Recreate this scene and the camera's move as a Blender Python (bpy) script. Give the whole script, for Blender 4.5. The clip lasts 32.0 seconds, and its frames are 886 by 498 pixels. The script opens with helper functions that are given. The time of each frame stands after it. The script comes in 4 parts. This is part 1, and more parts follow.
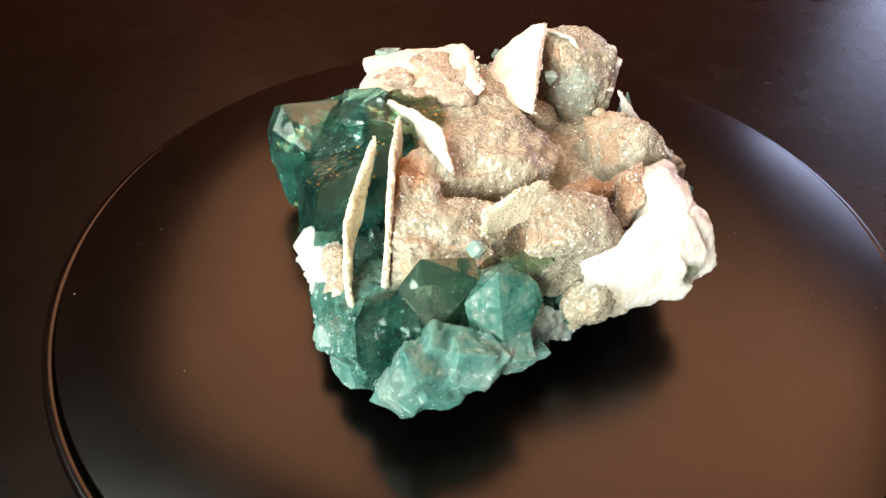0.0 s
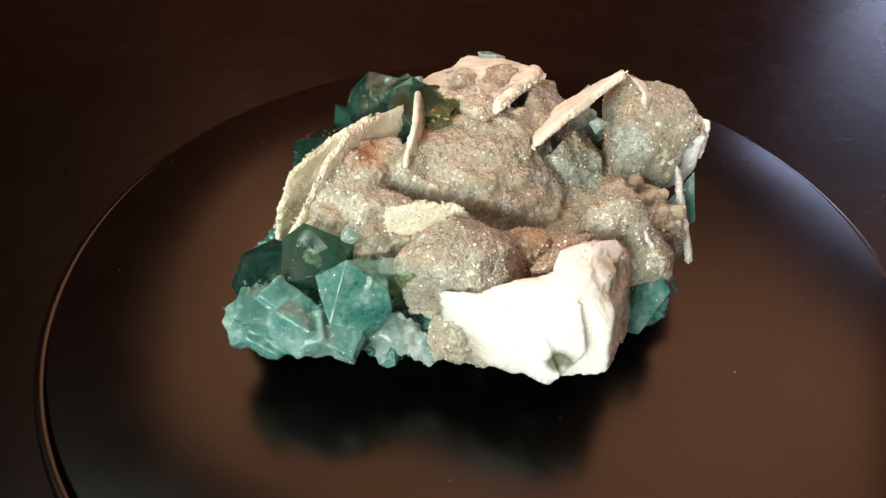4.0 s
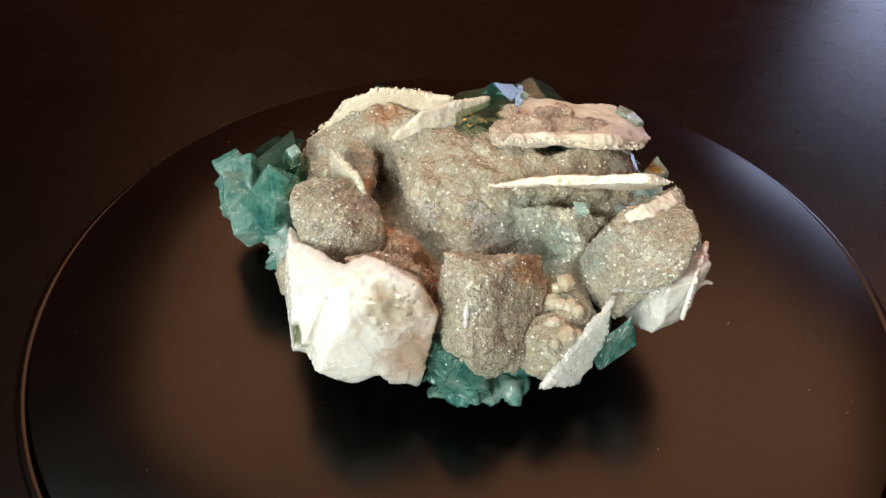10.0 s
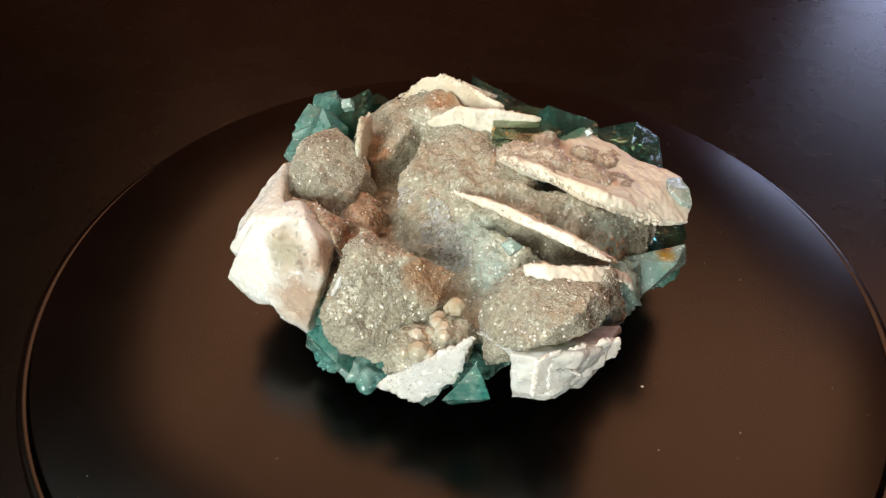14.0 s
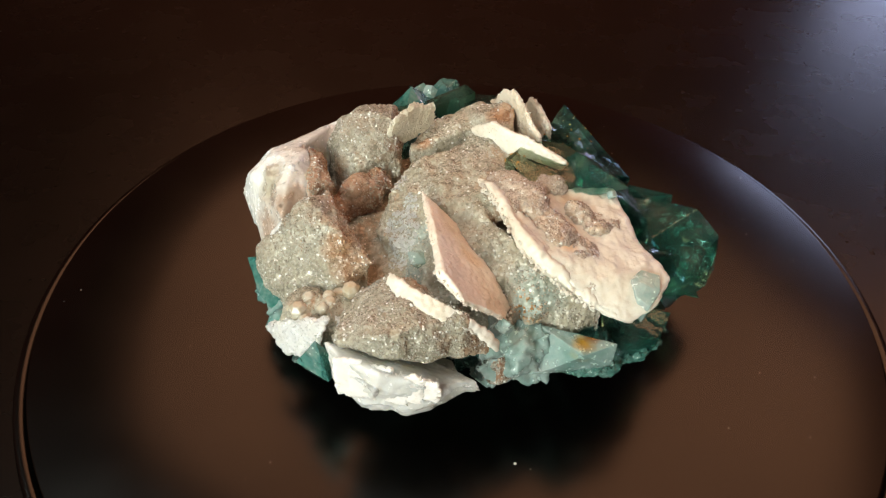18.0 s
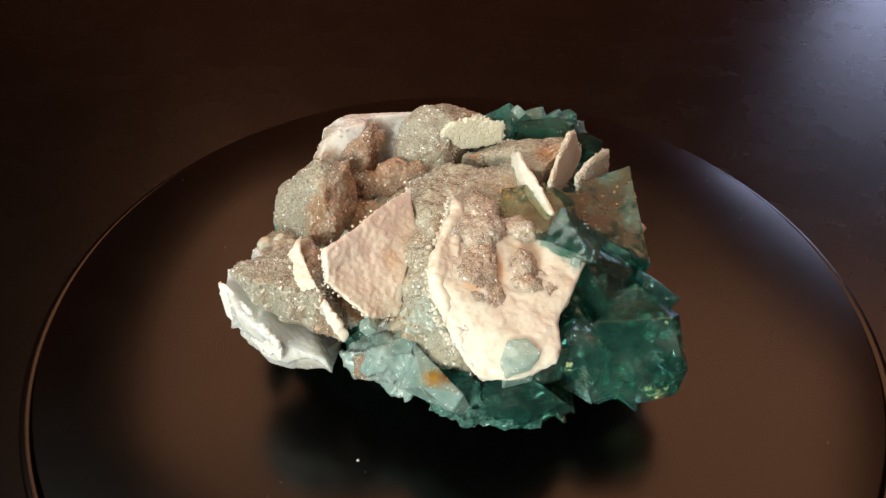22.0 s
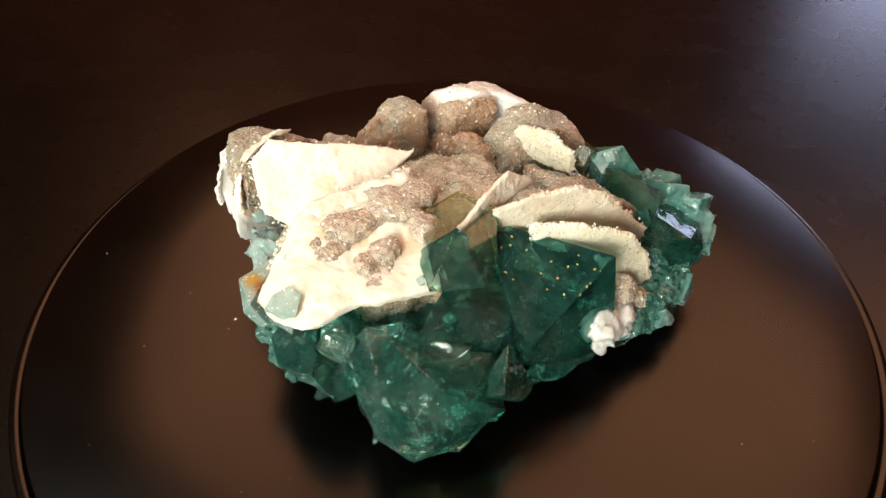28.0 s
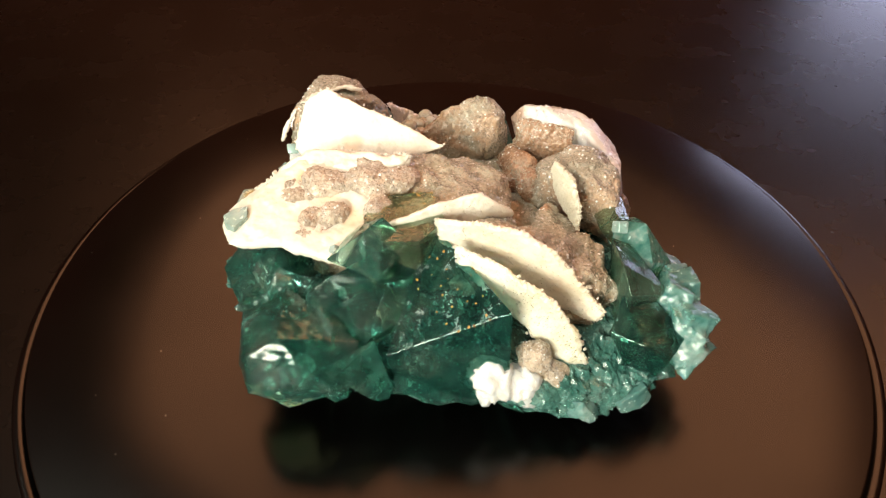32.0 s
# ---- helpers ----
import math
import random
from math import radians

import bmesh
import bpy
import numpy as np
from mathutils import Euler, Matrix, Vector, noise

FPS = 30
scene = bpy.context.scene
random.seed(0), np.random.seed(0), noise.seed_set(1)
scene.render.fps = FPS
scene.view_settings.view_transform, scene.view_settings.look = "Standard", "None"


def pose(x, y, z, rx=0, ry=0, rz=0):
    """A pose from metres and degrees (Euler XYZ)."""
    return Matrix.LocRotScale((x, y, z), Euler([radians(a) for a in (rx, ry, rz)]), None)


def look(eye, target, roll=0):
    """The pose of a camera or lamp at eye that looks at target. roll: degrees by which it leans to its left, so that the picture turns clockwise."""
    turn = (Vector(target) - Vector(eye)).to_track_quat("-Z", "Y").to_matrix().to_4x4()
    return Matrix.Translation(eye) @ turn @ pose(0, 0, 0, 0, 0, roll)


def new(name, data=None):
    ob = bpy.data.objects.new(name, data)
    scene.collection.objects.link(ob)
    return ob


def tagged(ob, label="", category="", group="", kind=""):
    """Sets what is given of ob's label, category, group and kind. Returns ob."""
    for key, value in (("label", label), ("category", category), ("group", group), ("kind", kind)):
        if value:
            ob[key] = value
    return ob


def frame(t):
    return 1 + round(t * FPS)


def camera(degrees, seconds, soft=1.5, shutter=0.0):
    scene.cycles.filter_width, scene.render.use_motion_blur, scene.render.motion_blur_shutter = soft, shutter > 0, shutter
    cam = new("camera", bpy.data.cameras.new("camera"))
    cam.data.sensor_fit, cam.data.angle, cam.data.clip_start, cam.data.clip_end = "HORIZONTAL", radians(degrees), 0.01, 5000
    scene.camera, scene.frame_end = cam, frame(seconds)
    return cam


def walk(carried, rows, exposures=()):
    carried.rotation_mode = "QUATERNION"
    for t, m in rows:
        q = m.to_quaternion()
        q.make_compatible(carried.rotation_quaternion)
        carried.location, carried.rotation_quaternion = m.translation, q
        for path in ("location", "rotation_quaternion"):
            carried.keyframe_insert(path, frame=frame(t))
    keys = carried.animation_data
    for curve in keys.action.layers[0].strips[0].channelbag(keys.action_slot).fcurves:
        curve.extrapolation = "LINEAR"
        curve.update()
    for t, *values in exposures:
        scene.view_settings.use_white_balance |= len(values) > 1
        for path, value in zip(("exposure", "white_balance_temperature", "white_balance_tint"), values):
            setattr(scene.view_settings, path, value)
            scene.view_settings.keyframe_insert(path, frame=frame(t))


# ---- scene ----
cam = camera(62.49, 32.0, soft=1.3)
# seconds, place in metres, then turn left, tilt and lean in degrees: the camera all but stands still
CAMERA_ROWS = [
    (0, -0.00035, -0.17234, 0.15394, 3.80, -42.50, 0.62),
    (1, -0.00080, -0.17095, 0.15340, 4.00, -42.65, 0.27),
    (2, -0.00109, -0.17012, 0.15407, 4.11, -42.51, 0.04),
    (3, -0.00076, -0.16956, 0.15530, 3.85, -42.13, -0.15),
    (3.5, -0.00035, -0.16931, 0.15556, 3.61, -42.00, -0.21),
    (5.5, 0.00020, -0.16870, 0.15477, 2.84, -41.93, -0.20),
    (6, 0.00001, -0.16870, 0.15502, 2.74, -41.82, -0.14),
    (7, 0.00031, -0.16881, 0.15607, 2.39, -41.53, 0.01),
    (8, 0.00045, -0.16877, 0.15647, 2.10, -41.46, 0.18),
    (9, 0.00022, -0.16835, 0.15622, 2.00, -41.44, 0.33),
    (10, 0.00018, -0.16843, 0.15651, 1.94, -41.28, 0.42),
    (11, 0.00040, -0.16909, 0.15741, 1.82, -41.13, 0.50),
    (12, 0.00034, -0.16923, 0.15812, 1.74, -41.11, 0.62),
    (13, 0.00048, -0.16867, 0.15870, 1.65, -41.26, 0.80),
    (14, -0.00011, -0.16835, 0.15876, 1.76, -41.57, 0.92),
    (14.5, 0.00019, -0.16773, 0.15907, 1.66, -41.59, 0.95),
    (16.5, 0.00096, -0.16553, 0.15994, 1.36, -41.79, 1.07),
    (17, 0.00063, -0.16536, 0.16020, 1.40, -41.86, 1.11),
    (18, -0.00040, -0.16524, 0.16146, 1.55, -41.84, 1.20),
    (19, -0.00008, -0.16472, 0.16253, 1.35, -41.80, 1.10),
    (20, 0.00025, -0.16381, 0.16317, 1.32, -41.63, 0.93),
    (21, -0.00029, -0.16447, 0.16349, 1.50, -41.55, 0.77),
    (22, -0.00073, -0.16584, 0.16465, 1.45, -41.29, 0.68),
    (23, -0.00003, -0.16585, 0.16525, 1.02, -41.17, 0.63),
    (24, 0.00012, -0.16529, 0.16489, 0.91, -41.49, 0.58),
    (25, -0.00042, -0.16597, 0.16506, 1.13, -41.99, 0.49),
    (25.5, -0.00033, -0.16581, 0.16511, 1.12, -42.16, 0.38),
    (27.5, 0.00073, -0.16321, 0.16464, 0.80, -42.62, -0.16),
    (28, 0.00039, -0.16271, 0.16445, 0.84, -42.74, -0.24),
    (29, -0.00014, -0.16243, 0.16459, 0.91, -42.90, -0.18),
    (30, 0.00019, -0.16230, 0.16534, 0.77, -42.90, 0.01),
    (31, 0.00035, -0.16249, 0.16595, 0.66, -43.00, 0.18),
    (32, -0.00000, -0.16308, 0.16709, 0.72, -43.02, 0.38),
]
walk(cam, [(t, pose(x, y, z, 90 + tilt, 0, turn) @ pose(0, 0, 0, 0, 0, lean)) for t, x, y, z, turn, tilt, lean in CAMERA_ROWS],
     [(0, 0.70, 6550, 10), (3, 0.27, 6500, 9), (6, -0.17, 6500, 10), (22, -0.2, 6550, 10), (25, -0.16, 6900, 11), (28, 0.12, 6850, 12), (32, 0.3, 7200, 13)])
# seconds and degrees of the platter's slow clockwise turn
TURN_ROWS = [
    (0, 4.97), (0.5, 0.15), (1, -4.67), (1.5, -9.48), (2, -14.25), (2.5, -18.95),
    (3, -23.60), (3.5, -28.21), (5.5, -46.56), (6, -51.14), (6.5, -55.72), (7, -60.28),
    (7.5, -64.84), (8, -69.40), (8.5, -73.98), (9, -78.58), (9.5, -83.19), (10, -87.81),
    (10.5, -92.43), (11, -97.01), (11.5, -101.57), (12, -106.13), (12.5, -110.70), (13, -115.25),
    (13.5, -119.79), (14, -124.32), (14.5, -128.85), (16.5, -146.88), (17, -151.35), (17.5, -155.81),
    (18, -160.25), (18.5, -164.68), (19, -169.12), (19.5, -173.61), (20, -178.15), (20.5, -182.69),
    (21, -187.17), (21.5, -191.59), (22, -195.98), (22.5, -200.33), (23, -204.71), (23.5, -209.14),
    (24, -213.64), (24.5, -218.20), (25, -222.76), (25.5, -227.30), (27.5, -245.38), (28, -249.86),
    (28.5, -254.34), (29, -258.83), (29.5, -263.33), (30, -267.80), (30.5, -272.26), (31, -276.74),
    (31.5, -281.23), (32, -285.72),
]
MM = 0.001

# ---- world, room light, exposure ----
world = bpy.data.worlds.new("world")
scene.world = world
world.use_nodes = True
world.node_tree.nodes["Background"].inputs[0].default_value = (0.30, 0.20, 0.14, 1)
world.node_tree.nodes["Background"].inputs[1].default_value = 0.004
scene.view_settings.exposure = 0.0


def area_lamp(name, eye, target, size_x, size_y, watts, colour):
    lamp = bpy.data.lights.new(name, "AREA")
    lamp.shape, lamp.size, lamp.size_y = "RECTANGLE", size_x, size_y
    lamp.energy, lamp.color = watts, colour
    ob = new(name, lamp)
    ob.matrix_world = look(eye, target)
    return ob


area_lamp("key_window_light", (-0.82, -0.20, 1.34), (0, 0, 0.02), 0.8, 0.8, 14, (0.95, 1.0, 0.90))
# fill lamp added out of view at front left; brightens the near faces
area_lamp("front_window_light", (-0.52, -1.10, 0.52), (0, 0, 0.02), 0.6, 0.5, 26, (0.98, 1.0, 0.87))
area_lamp("side_window_light", (1.41, 1.60, 0.42), (0.3, 0.45, 0.0), 1.0, 0.6, 11, (0.58, 0.66, 1.0))
# unseen orange lamp added overhead, mirrored as the platter's brown sheen
area_lamp("skylight", (0.24, 0.82, 1.62), (0.1, 0.28, 0), 2.6, 1.6, 44, (1.0, 0.45, 0.23))


# ---- materials ----
def ramp(nt, fac, stops):
    r = nt.nodes.new("ShaderNodeValToRGB")
    while len(r.color_ramp.elements) < len(stops):
        r.color_ramp.elements.new(0.5)
    for e, (p, c) in zip(r.color_ramp.elements, stops):
        e.position, e.color = p, (*c, 1)
    nt.links.new(fac, r.inputs[0])
    return r.outputs[0]


def noise_tex(nt, scale, detail=4, rough=0.55, kind="noise"):
    coord = nt.nodes.new("ShaderNodeTexCoord")
    if kind == "noise":
        n = nt.nodes.new("ShaderNodeTexNoise")
        n.inputs["Detail"].default_value, n.inputs["Roughness"].default_value = detail, rough
    else:
        n = nt.nodes.new("ShaderNodeTexVoronoi")
    n.inputs["Scale"].default_value = scale
    nt.links.new(coord.outputs["Object"], n.inputs["Vector"])
    return n.outputs[0] if kind == "noise" else n.outputs["Distance"]


def material(name, stops, scale=60, fine=900, bump=0.3, bump_mm=0.3, rough=0.5, transmission=0.0, ior=1.45, sss=0.0, sss_mm=3.0,
             island=0.0, rough_spread=0.15, spec=0.5, facet=0.0, facet_scale=350, stain=None, cover=0.5, spots=(), beads=0.0, bead_scale=900, metric="EUCLIDEAN", frost=0.0, mosaic=False):
    """A mottled mineral or painted surface: colour over two scales of noise, roughness that wanders, fine relief."""
    m = bpy.data.materials.new(name)
    m.use_nodes = True
    nt = m.node_tree
    b = nt.nodes["Principled BSDF"]
    n1, n2 = noise_tex(nt, scale), noise_tex(nt, fine, 3)
    mix = nt.nodes.new("ShaderNodeMath")
    mix.operation = "MULTIPLY_ADD"
    nt.links.new(n2, mix.inputs[0])
    mix.inputs[1].default_value = 0.35
    nt.links.new(n1, mix.inputs[2])
    sub = nt.nodes.new("ShaderNodeMath")
    sub.operation = "SUBTRACT"
    nt.links.new(mix.outputs[0], sub.inputs[0])
    sub.inputs[1].default_value = 0.175
    fac = sub.outputs[0]
    if island:
        geo = nt.nodes.new("ShaderNodeNewGeometry")
        isl = nt.nodes.new("ShaderNodeMath")
        isl.operation = "MULTIPLY_ADD"
        nt.links.new(geo.outputs["Random Per Island"], isl.inputs[0])
        isl.inputs[1].default_value = island
        nt.links.new(fac, isl.inputs[2])
        s2 = nt.nodes.new("ShaderNodeMath")
        s2.operation = "SUBTRACT"
        nt.links.new(isl.outputs[0], s2.inputs[0])
        s2.inputs[1].default_value = island / 2
        fac = s2.outputs[0]
    colour = ramp(nt, fac, stops)
    if stain:
        # iron staining: patches, thicker on the sides that faced the seep
        tc = nt.nodes.new("ShaderNodeTexCoord")
        dot = nt.nodes.new("ShaderNodeVectorMath")
        dot.operation = "DOT_PRODUCT"
        nt.links.new(tc.outputs["Normal"], dot.inputs[0])
        dot.inputs[1].default_value = (-0.6, 0.12, 0.05)
        patch = nt.nodes.new("ShaderNodeMath")
        patch.operation = "MULTIPLY_ADD"
        nt.links.new(noise_tex(nt, 75, 3), patch.inputs[0])
        patch.inputs[1].default_value = 2.4
        nt.links.new(dot.outputs["Value"], patch.inputs[2])
        lim = nt.nodes.new("ShaderNodeMapRange")
        nt.links.new(patch.outputs[0], lim.inputs[0])
        lim.inputs[1].default_value, lim.inputs[2].default_value = 1.0 + cover * 0.6, 1.9
        mixc = nt.nodes.new("ShaderNodeMix")
        mixc.data_type = "RGBA"
        nt.links.new(lim.outputs[0], mixc.inputs[0])
        nt.links.new(colour, mixc.inputs[6])
        mixc.inputs[7].default_value = (*stain, 1)
        colour = mixc.outputs[2]
    for x, y, z, reach, tone in spots:
        # a ragged patch of its own shape about one place (mm): stains, painted shade
        tc = nt.nodes.new("ShaderNodeTexCoord")
        far = nt.nodes.new("ShaderNodeVectorMath")
        far.operation = "DISTANCE"
        nt.links.new(tc.outputs["Object"], far.inputs[0])
        far.inputs[1].default_value = (x * MM, y * MM, z * MM)
        ragged = nt.nodes.new("ShaderNodeMath")
        ragged.operation = "MULTIPLY_ADD"
        nt.links.new(noise_tex(nt, 160, 5, 0.65), ragged.inputs[0])
        ragged.inputs[1].default_value = reach * 1.2 * MM
        nt.links.new(far.outputs["Value"], ragged.inputs[2])
        lim = nt.nodes.new("ShaderNodeMapRange")
        nt.links.new(ragged.outputs[0], lim.inputs[0])
        lim.inputs[1].default_value, lim.inputs[2].default_value = reach * 1.75 * MM, reach * 1.1 * MM
        mixs = nt.nodes.new("ShaderNodeMix")
        mixs.data_type = "RGBA"
        nt.links.new(lim.outputs[0], mixs.inputs[0])
        nt.links.new(colour, mixs.inputs[6])
        mixs.inputs[7].default_value = (*tone, 1)
        colour = mixs.outputs[2]
    nt.links.new(colour, b.inputs["Base Color"])
    rr = nt.nodes.new("ShaderNodeMapRange")
    nt.links.new(n2, rr.inputs[0])
    rr.inputs[1].default_value, rr.inputs[2].default_value = 0.3, 0.7
    rr.inputs[3].default_value, rr.inputs[4].default_value = max(0.02, rough - rough_spread), min(1, rough + rough_spread)
    nt.links.new(rr.outputs[0], b.inputs["Roughness"])
    if frost:
        # etched, matt patches on polished faces
        etched = nt.nodes.new("ShaderNodeMapRange")
        nt.links.new(noise_tex(nt, 140, 5, 0.7), etched.inputs[0])
        etched.inputs[1].default_value, etched.inputs[2].default_value, etched.inputs[4].default_value = 0.45, 0.72, frost
        total = nt.nodes.new("ShaderNodeMath")
        nt.links.new(etched.outputs[0], total.inputs[0])
        nt.links.new(rr.outputs[0], total.inputs[1])
        nt.links.new(total.outputs[0], b.inputs["Roughness"])
    normal = None
    if facet:
        geo2 = nt.nodes.new("ShaderNodeNewGeometry")
        vor = nt.nodes.new("ShaderNodeTexVoronoi")
        vor.inputs["Scale"].default_value = facet_scale
        vor.distance = metric
        warp = nt.nodes.new("ShaderNodeTexCoord")
        nt.links.new(warp.outputs["Object"], vor.inputs["Vector"])
        tilt = nt.nodes.new("ShaderNodeVectorMath")
        tilt.operation = "SUBTRACT"
        nt.links.new(vor.outputs["Color"], tilt.inputs[0])
        tilt.inputs[1].default_value = (0.5, 0.5, 0.5)
        amount = nt.nodes.new("ShaderNodeVectorMath")
        amount.operation = "SCALE"
        nt.links.new(tilt.outputs[0], amount.inputs[0])
        zone = nt.nodes.new("ShaderNodeMapRange")
        nt.links.new(noise_tex(nt, 150 if mosaic else 95, 4), zone.inputs[0])
        zone.inputs[1].default_value, zone.inputs[2].default_value = 0.38, 0.62
        zone.inputs[3].default_value, zone.inputs[4].default_value = facet * (0.15 if mosaic else 1.0), facet
        nt.links.new(zone.outputs[0], amount.inputs["Scale"])
        add = nt.nodes.new("ShaderNodeVectorMath")
        nt.links.new(geo2.outputs["Normal"], add.inputs[0])
        nt.links.new(amount.outputs[0], add.inputs[1])
        unit = nt.nodes.new("ShaderNodeVectorMath")
        unit.operation = "NORMALIZE"
        nt.links.new(add.outputs[0], unit.inputs[0])
        normal = unit.outputs[0]
        nt.links.new(normal, b.inputs["Normal"])
    if bump:
        bp = nt.nodes.new("ShaderNodeBump")
        if normal:
            nt.links.new(normal, bp.inputs["Normal"])
        bp.inputs["Strength"].default_value, bp.inputs["Distance"].default_value = bump, bump_mm * MM
        nt.links.new(n2, bp.inputs["Height"])
        nt.links.new(bp.outputs[0], b.inputs["Normal"])
    if beads:
        # small rounded crystal tips
        bd = nt.nodes.new("ShaderNodeBump")
        bd.invert = True
        bd.inputs["Strength"].default_value, bd.inputs["Distance"].default_value = beads, 0.6 / bead_scale
        nt.links.new(noise_tex(nt, bead_scale, kind="cells"), bd.inputs["Height"])
        if b.inputs["Normal"].links:
            nt.links.new(b.inputs["Normal"].links[0].from_socket, bd.inputs["Normal"])
        nt.links.new(bd.outputs[0], b.inputs["Normal"])
    b.inputs["Transmission Weight"].default_value = transmission
    b.inputs["IOR"].default_value = ior
    b.inputs["Specular IOR Level"].default_value = spec
    if sss:
        b.inputs["Subsurface Weight"].default_value = sss
        b.inputs["Subsurface Radius"].default_value = (1.0, 0.92, 0.82)
        b.inputs["Subsurface Scale"].default_value = sss_mm * MM
    return m


def mat_stops(*cols):
    """Colour stops between 0.3 and 0.7 of the noise."""
    n = len(cols)
    return [(0.3 + 0.4 * i / (n - 1), c) for i, c in enumerate(cols)]


RUST_SPOTS = [(38, 14, 36, 5, (0.36, 0.22, 0.13)), (36, 18, 31, 5, (0.33, 0.19, 0.11)), (-22, -22, 42, 7, (0.36, 0.20, 0.115)), (30, -13, 31, 7, (0.33, 0.19, 0.125)), (26, -17, 37, 5, (0.36, 0.20, 0.12)), (32, 19, 33, 5, (0.38, 0.26, 0.175)), (-2, 45, 33, 6, (0.40, 0.20, 0.08)), (14, 44, 30, 5, (0.32, 0.14, 0.05)), (12, 48, 42, 6, (0.33, 0.17, 0.09)), (4, -26, 37, 4, (0.40, 0.24, 0.15)), (34, -24, 33, 6, (0.38, 0.22, 0.13))]
M_DRUSE = material("druse_quartz", mat_stops((0.295, 0.27, 0.205), (0.38, 0.35, 0.275), (0.50, 0.47, 0.385)), 90, 900, 0.25, 0.3, 0.2, sss=0.7, sss_mm=3.5, stain=(0.45, 0.305, 0.205), cover=0.7, spots=RUST_SPOTS + [(30, 30, 36, 9, (0.32, 0.37, 0.34)), (16, 16, 33, 8, (0.35, 0.38, 0.335)), (-3, 46, 37, 8, (0.34, 0.38, 0.33)), (22, 24, 30, 7, (0.32, 0.37, 0.335))], facet=0.5, facet_scale=1100, spec=0.8, beads=0.5, bead_scale=650)
M_PINK = material("pink_druse", mat_stops((0.42, 0.325, 0.245), (0.51, 0.41, 0.32), (0.62, 0.53, 0.435)), 90, 900, 0.25, 0.3, 0.2, sss=0.7, sss_mm=3.5, facet=0.5, facet_scale=1100, spec=0.8, beads=0.5, bead_scale=650)
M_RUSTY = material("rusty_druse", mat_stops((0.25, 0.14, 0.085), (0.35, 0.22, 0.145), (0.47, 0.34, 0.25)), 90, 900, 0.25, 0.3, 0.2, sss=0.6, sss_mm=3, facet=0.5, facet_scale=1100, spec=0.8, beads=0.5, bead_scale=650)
M_GRAIN = material("quartz_grain", mat_stops((0.39, 0.35, 0.27), (0.475, 0.43, 0.345), (0.61, 0.57, 0.48)), 50, 600, 0, 0, 0.09, ior=1.54, island=0.14, rough_spread=0.06, spec=0.9, sss=0.8, sss_mm=3, stain=(0.52, 0.365, 0.255), cover=0.7, spots=[(x, y, z, r, tuple(min(1, 1.25 * q) for q in c)) for x, y, z, r, c in RUST_SPOTS])
M_PINKGRAIN = material("pink_quartz_grain", mat_stops((0.48, 0.37, 0.28), (0.57, 0.46, 0.365), (0.68, 0.59, 0.50)), 50, 600, 0, 0, 0.09, ior=1.54, island=0.14, rough_spread=0.06, spec=0.9, sss=0.8, sss_mm=3)
# polished grains coloured near white, so part of the sparkle is painted
M_GLINT = material("quartz_glint", mat_stops((0.78, 0.76, 0.71), (0.86, 0.85, 0.81), (0.92, 0.92, 0.90)), 50, 600, 0, 0, 0.05, ior=1.54, rough_spread=0.03, spec=1.0, sss=0.4, sss_mm=2)
M_KNOB = material("quartz_knob", mat_stops((0.52, 0.45, 0.33), (0.62, 0.57, 0.46), (0.74, 0.72, 0.64)), 150, 600, 0.3, 0.3, 0.15, transmission=0.3, ior=1.54, sss=0.5, sss_mm=3)
M_BLADE = material("barite_blade", mat_stops((0.75, 0.67, 0.57), (0.82, 0.76, 0.67), (0.86, 0.83, 0.76)), 60, 1100, 0.4, 0.3, 0.4, sss=0.4, sss_mm=1.5, spots=[(9, 33, 41, 3.5, (0.78, 0.66, 0.52))])
M_PALE = material("pale_blade", mat_stops((0.63, 0.59, 0.46), (0.72, 0.685, 0.56), (0.79, 0.77, 0.67)), 60, 1100, 0.5, 0.3, 0.4, sss=0.6, sss_mm=3)
M_SLAB = material("cream_slab", mat_stops((0.60, 0.555, 0.46), (0.68, 0.645, 0.56), (0.74, 0.72, 0.65)), 60, 900, 0.4, 0.3, 0.45, sss=0.6, sss_mm=3, spots=[(-14, 38, 44, 3.0, (0.70, 0.48, 0.31)), (-24, 20, 42, 4, (0.60, 0.49, 0.37)), (-9, 22, 47, 4, (0.62, 0.51, 0.40)), (-17, 30, 44, 4, (0.68, 0.52, 0.37))])
# brown spots on the boulder's +y side put its warm shade into the colour
M_CALCITE = material("calcite_white", mat_stops((0.84, 0.83, 0.80), (0.90, 0.90, 0.885), (0.94, 0.945, 0.94)), 70, 500, 0.5, 0.5, 0.18, transmission=0.22, sss=0.7, sss_mm=6, spots=[(51.5, -18, 36, 6.5, (0.58, 0.52, 0.42)), (54, -11, 23, 11, (0.56, 0.43, 0.35)), (47, -8, 35, 7, (0.52, 0.39, 0.31)), (50, -40.5, 25, 3.5, (0.20, 0.22, 0.16)), (27, -46, 21, 9, (0.56, 0.51, 0.43)), (36, -45, 12, 8, (0.58, 0.52, 0.45)), (21, 57, 21, 6, (0.62, 0.60, 0.56))])
M_LEAF = material("calcite_leaf", mat_stops((0.83, 0.77, 0.73), (0.89, 0.86, 0.83), (0.92, 0.90, 0.88)), 90, 700, 0.5, 0.4, 0.35, sss=0.5, sss_mm=2)
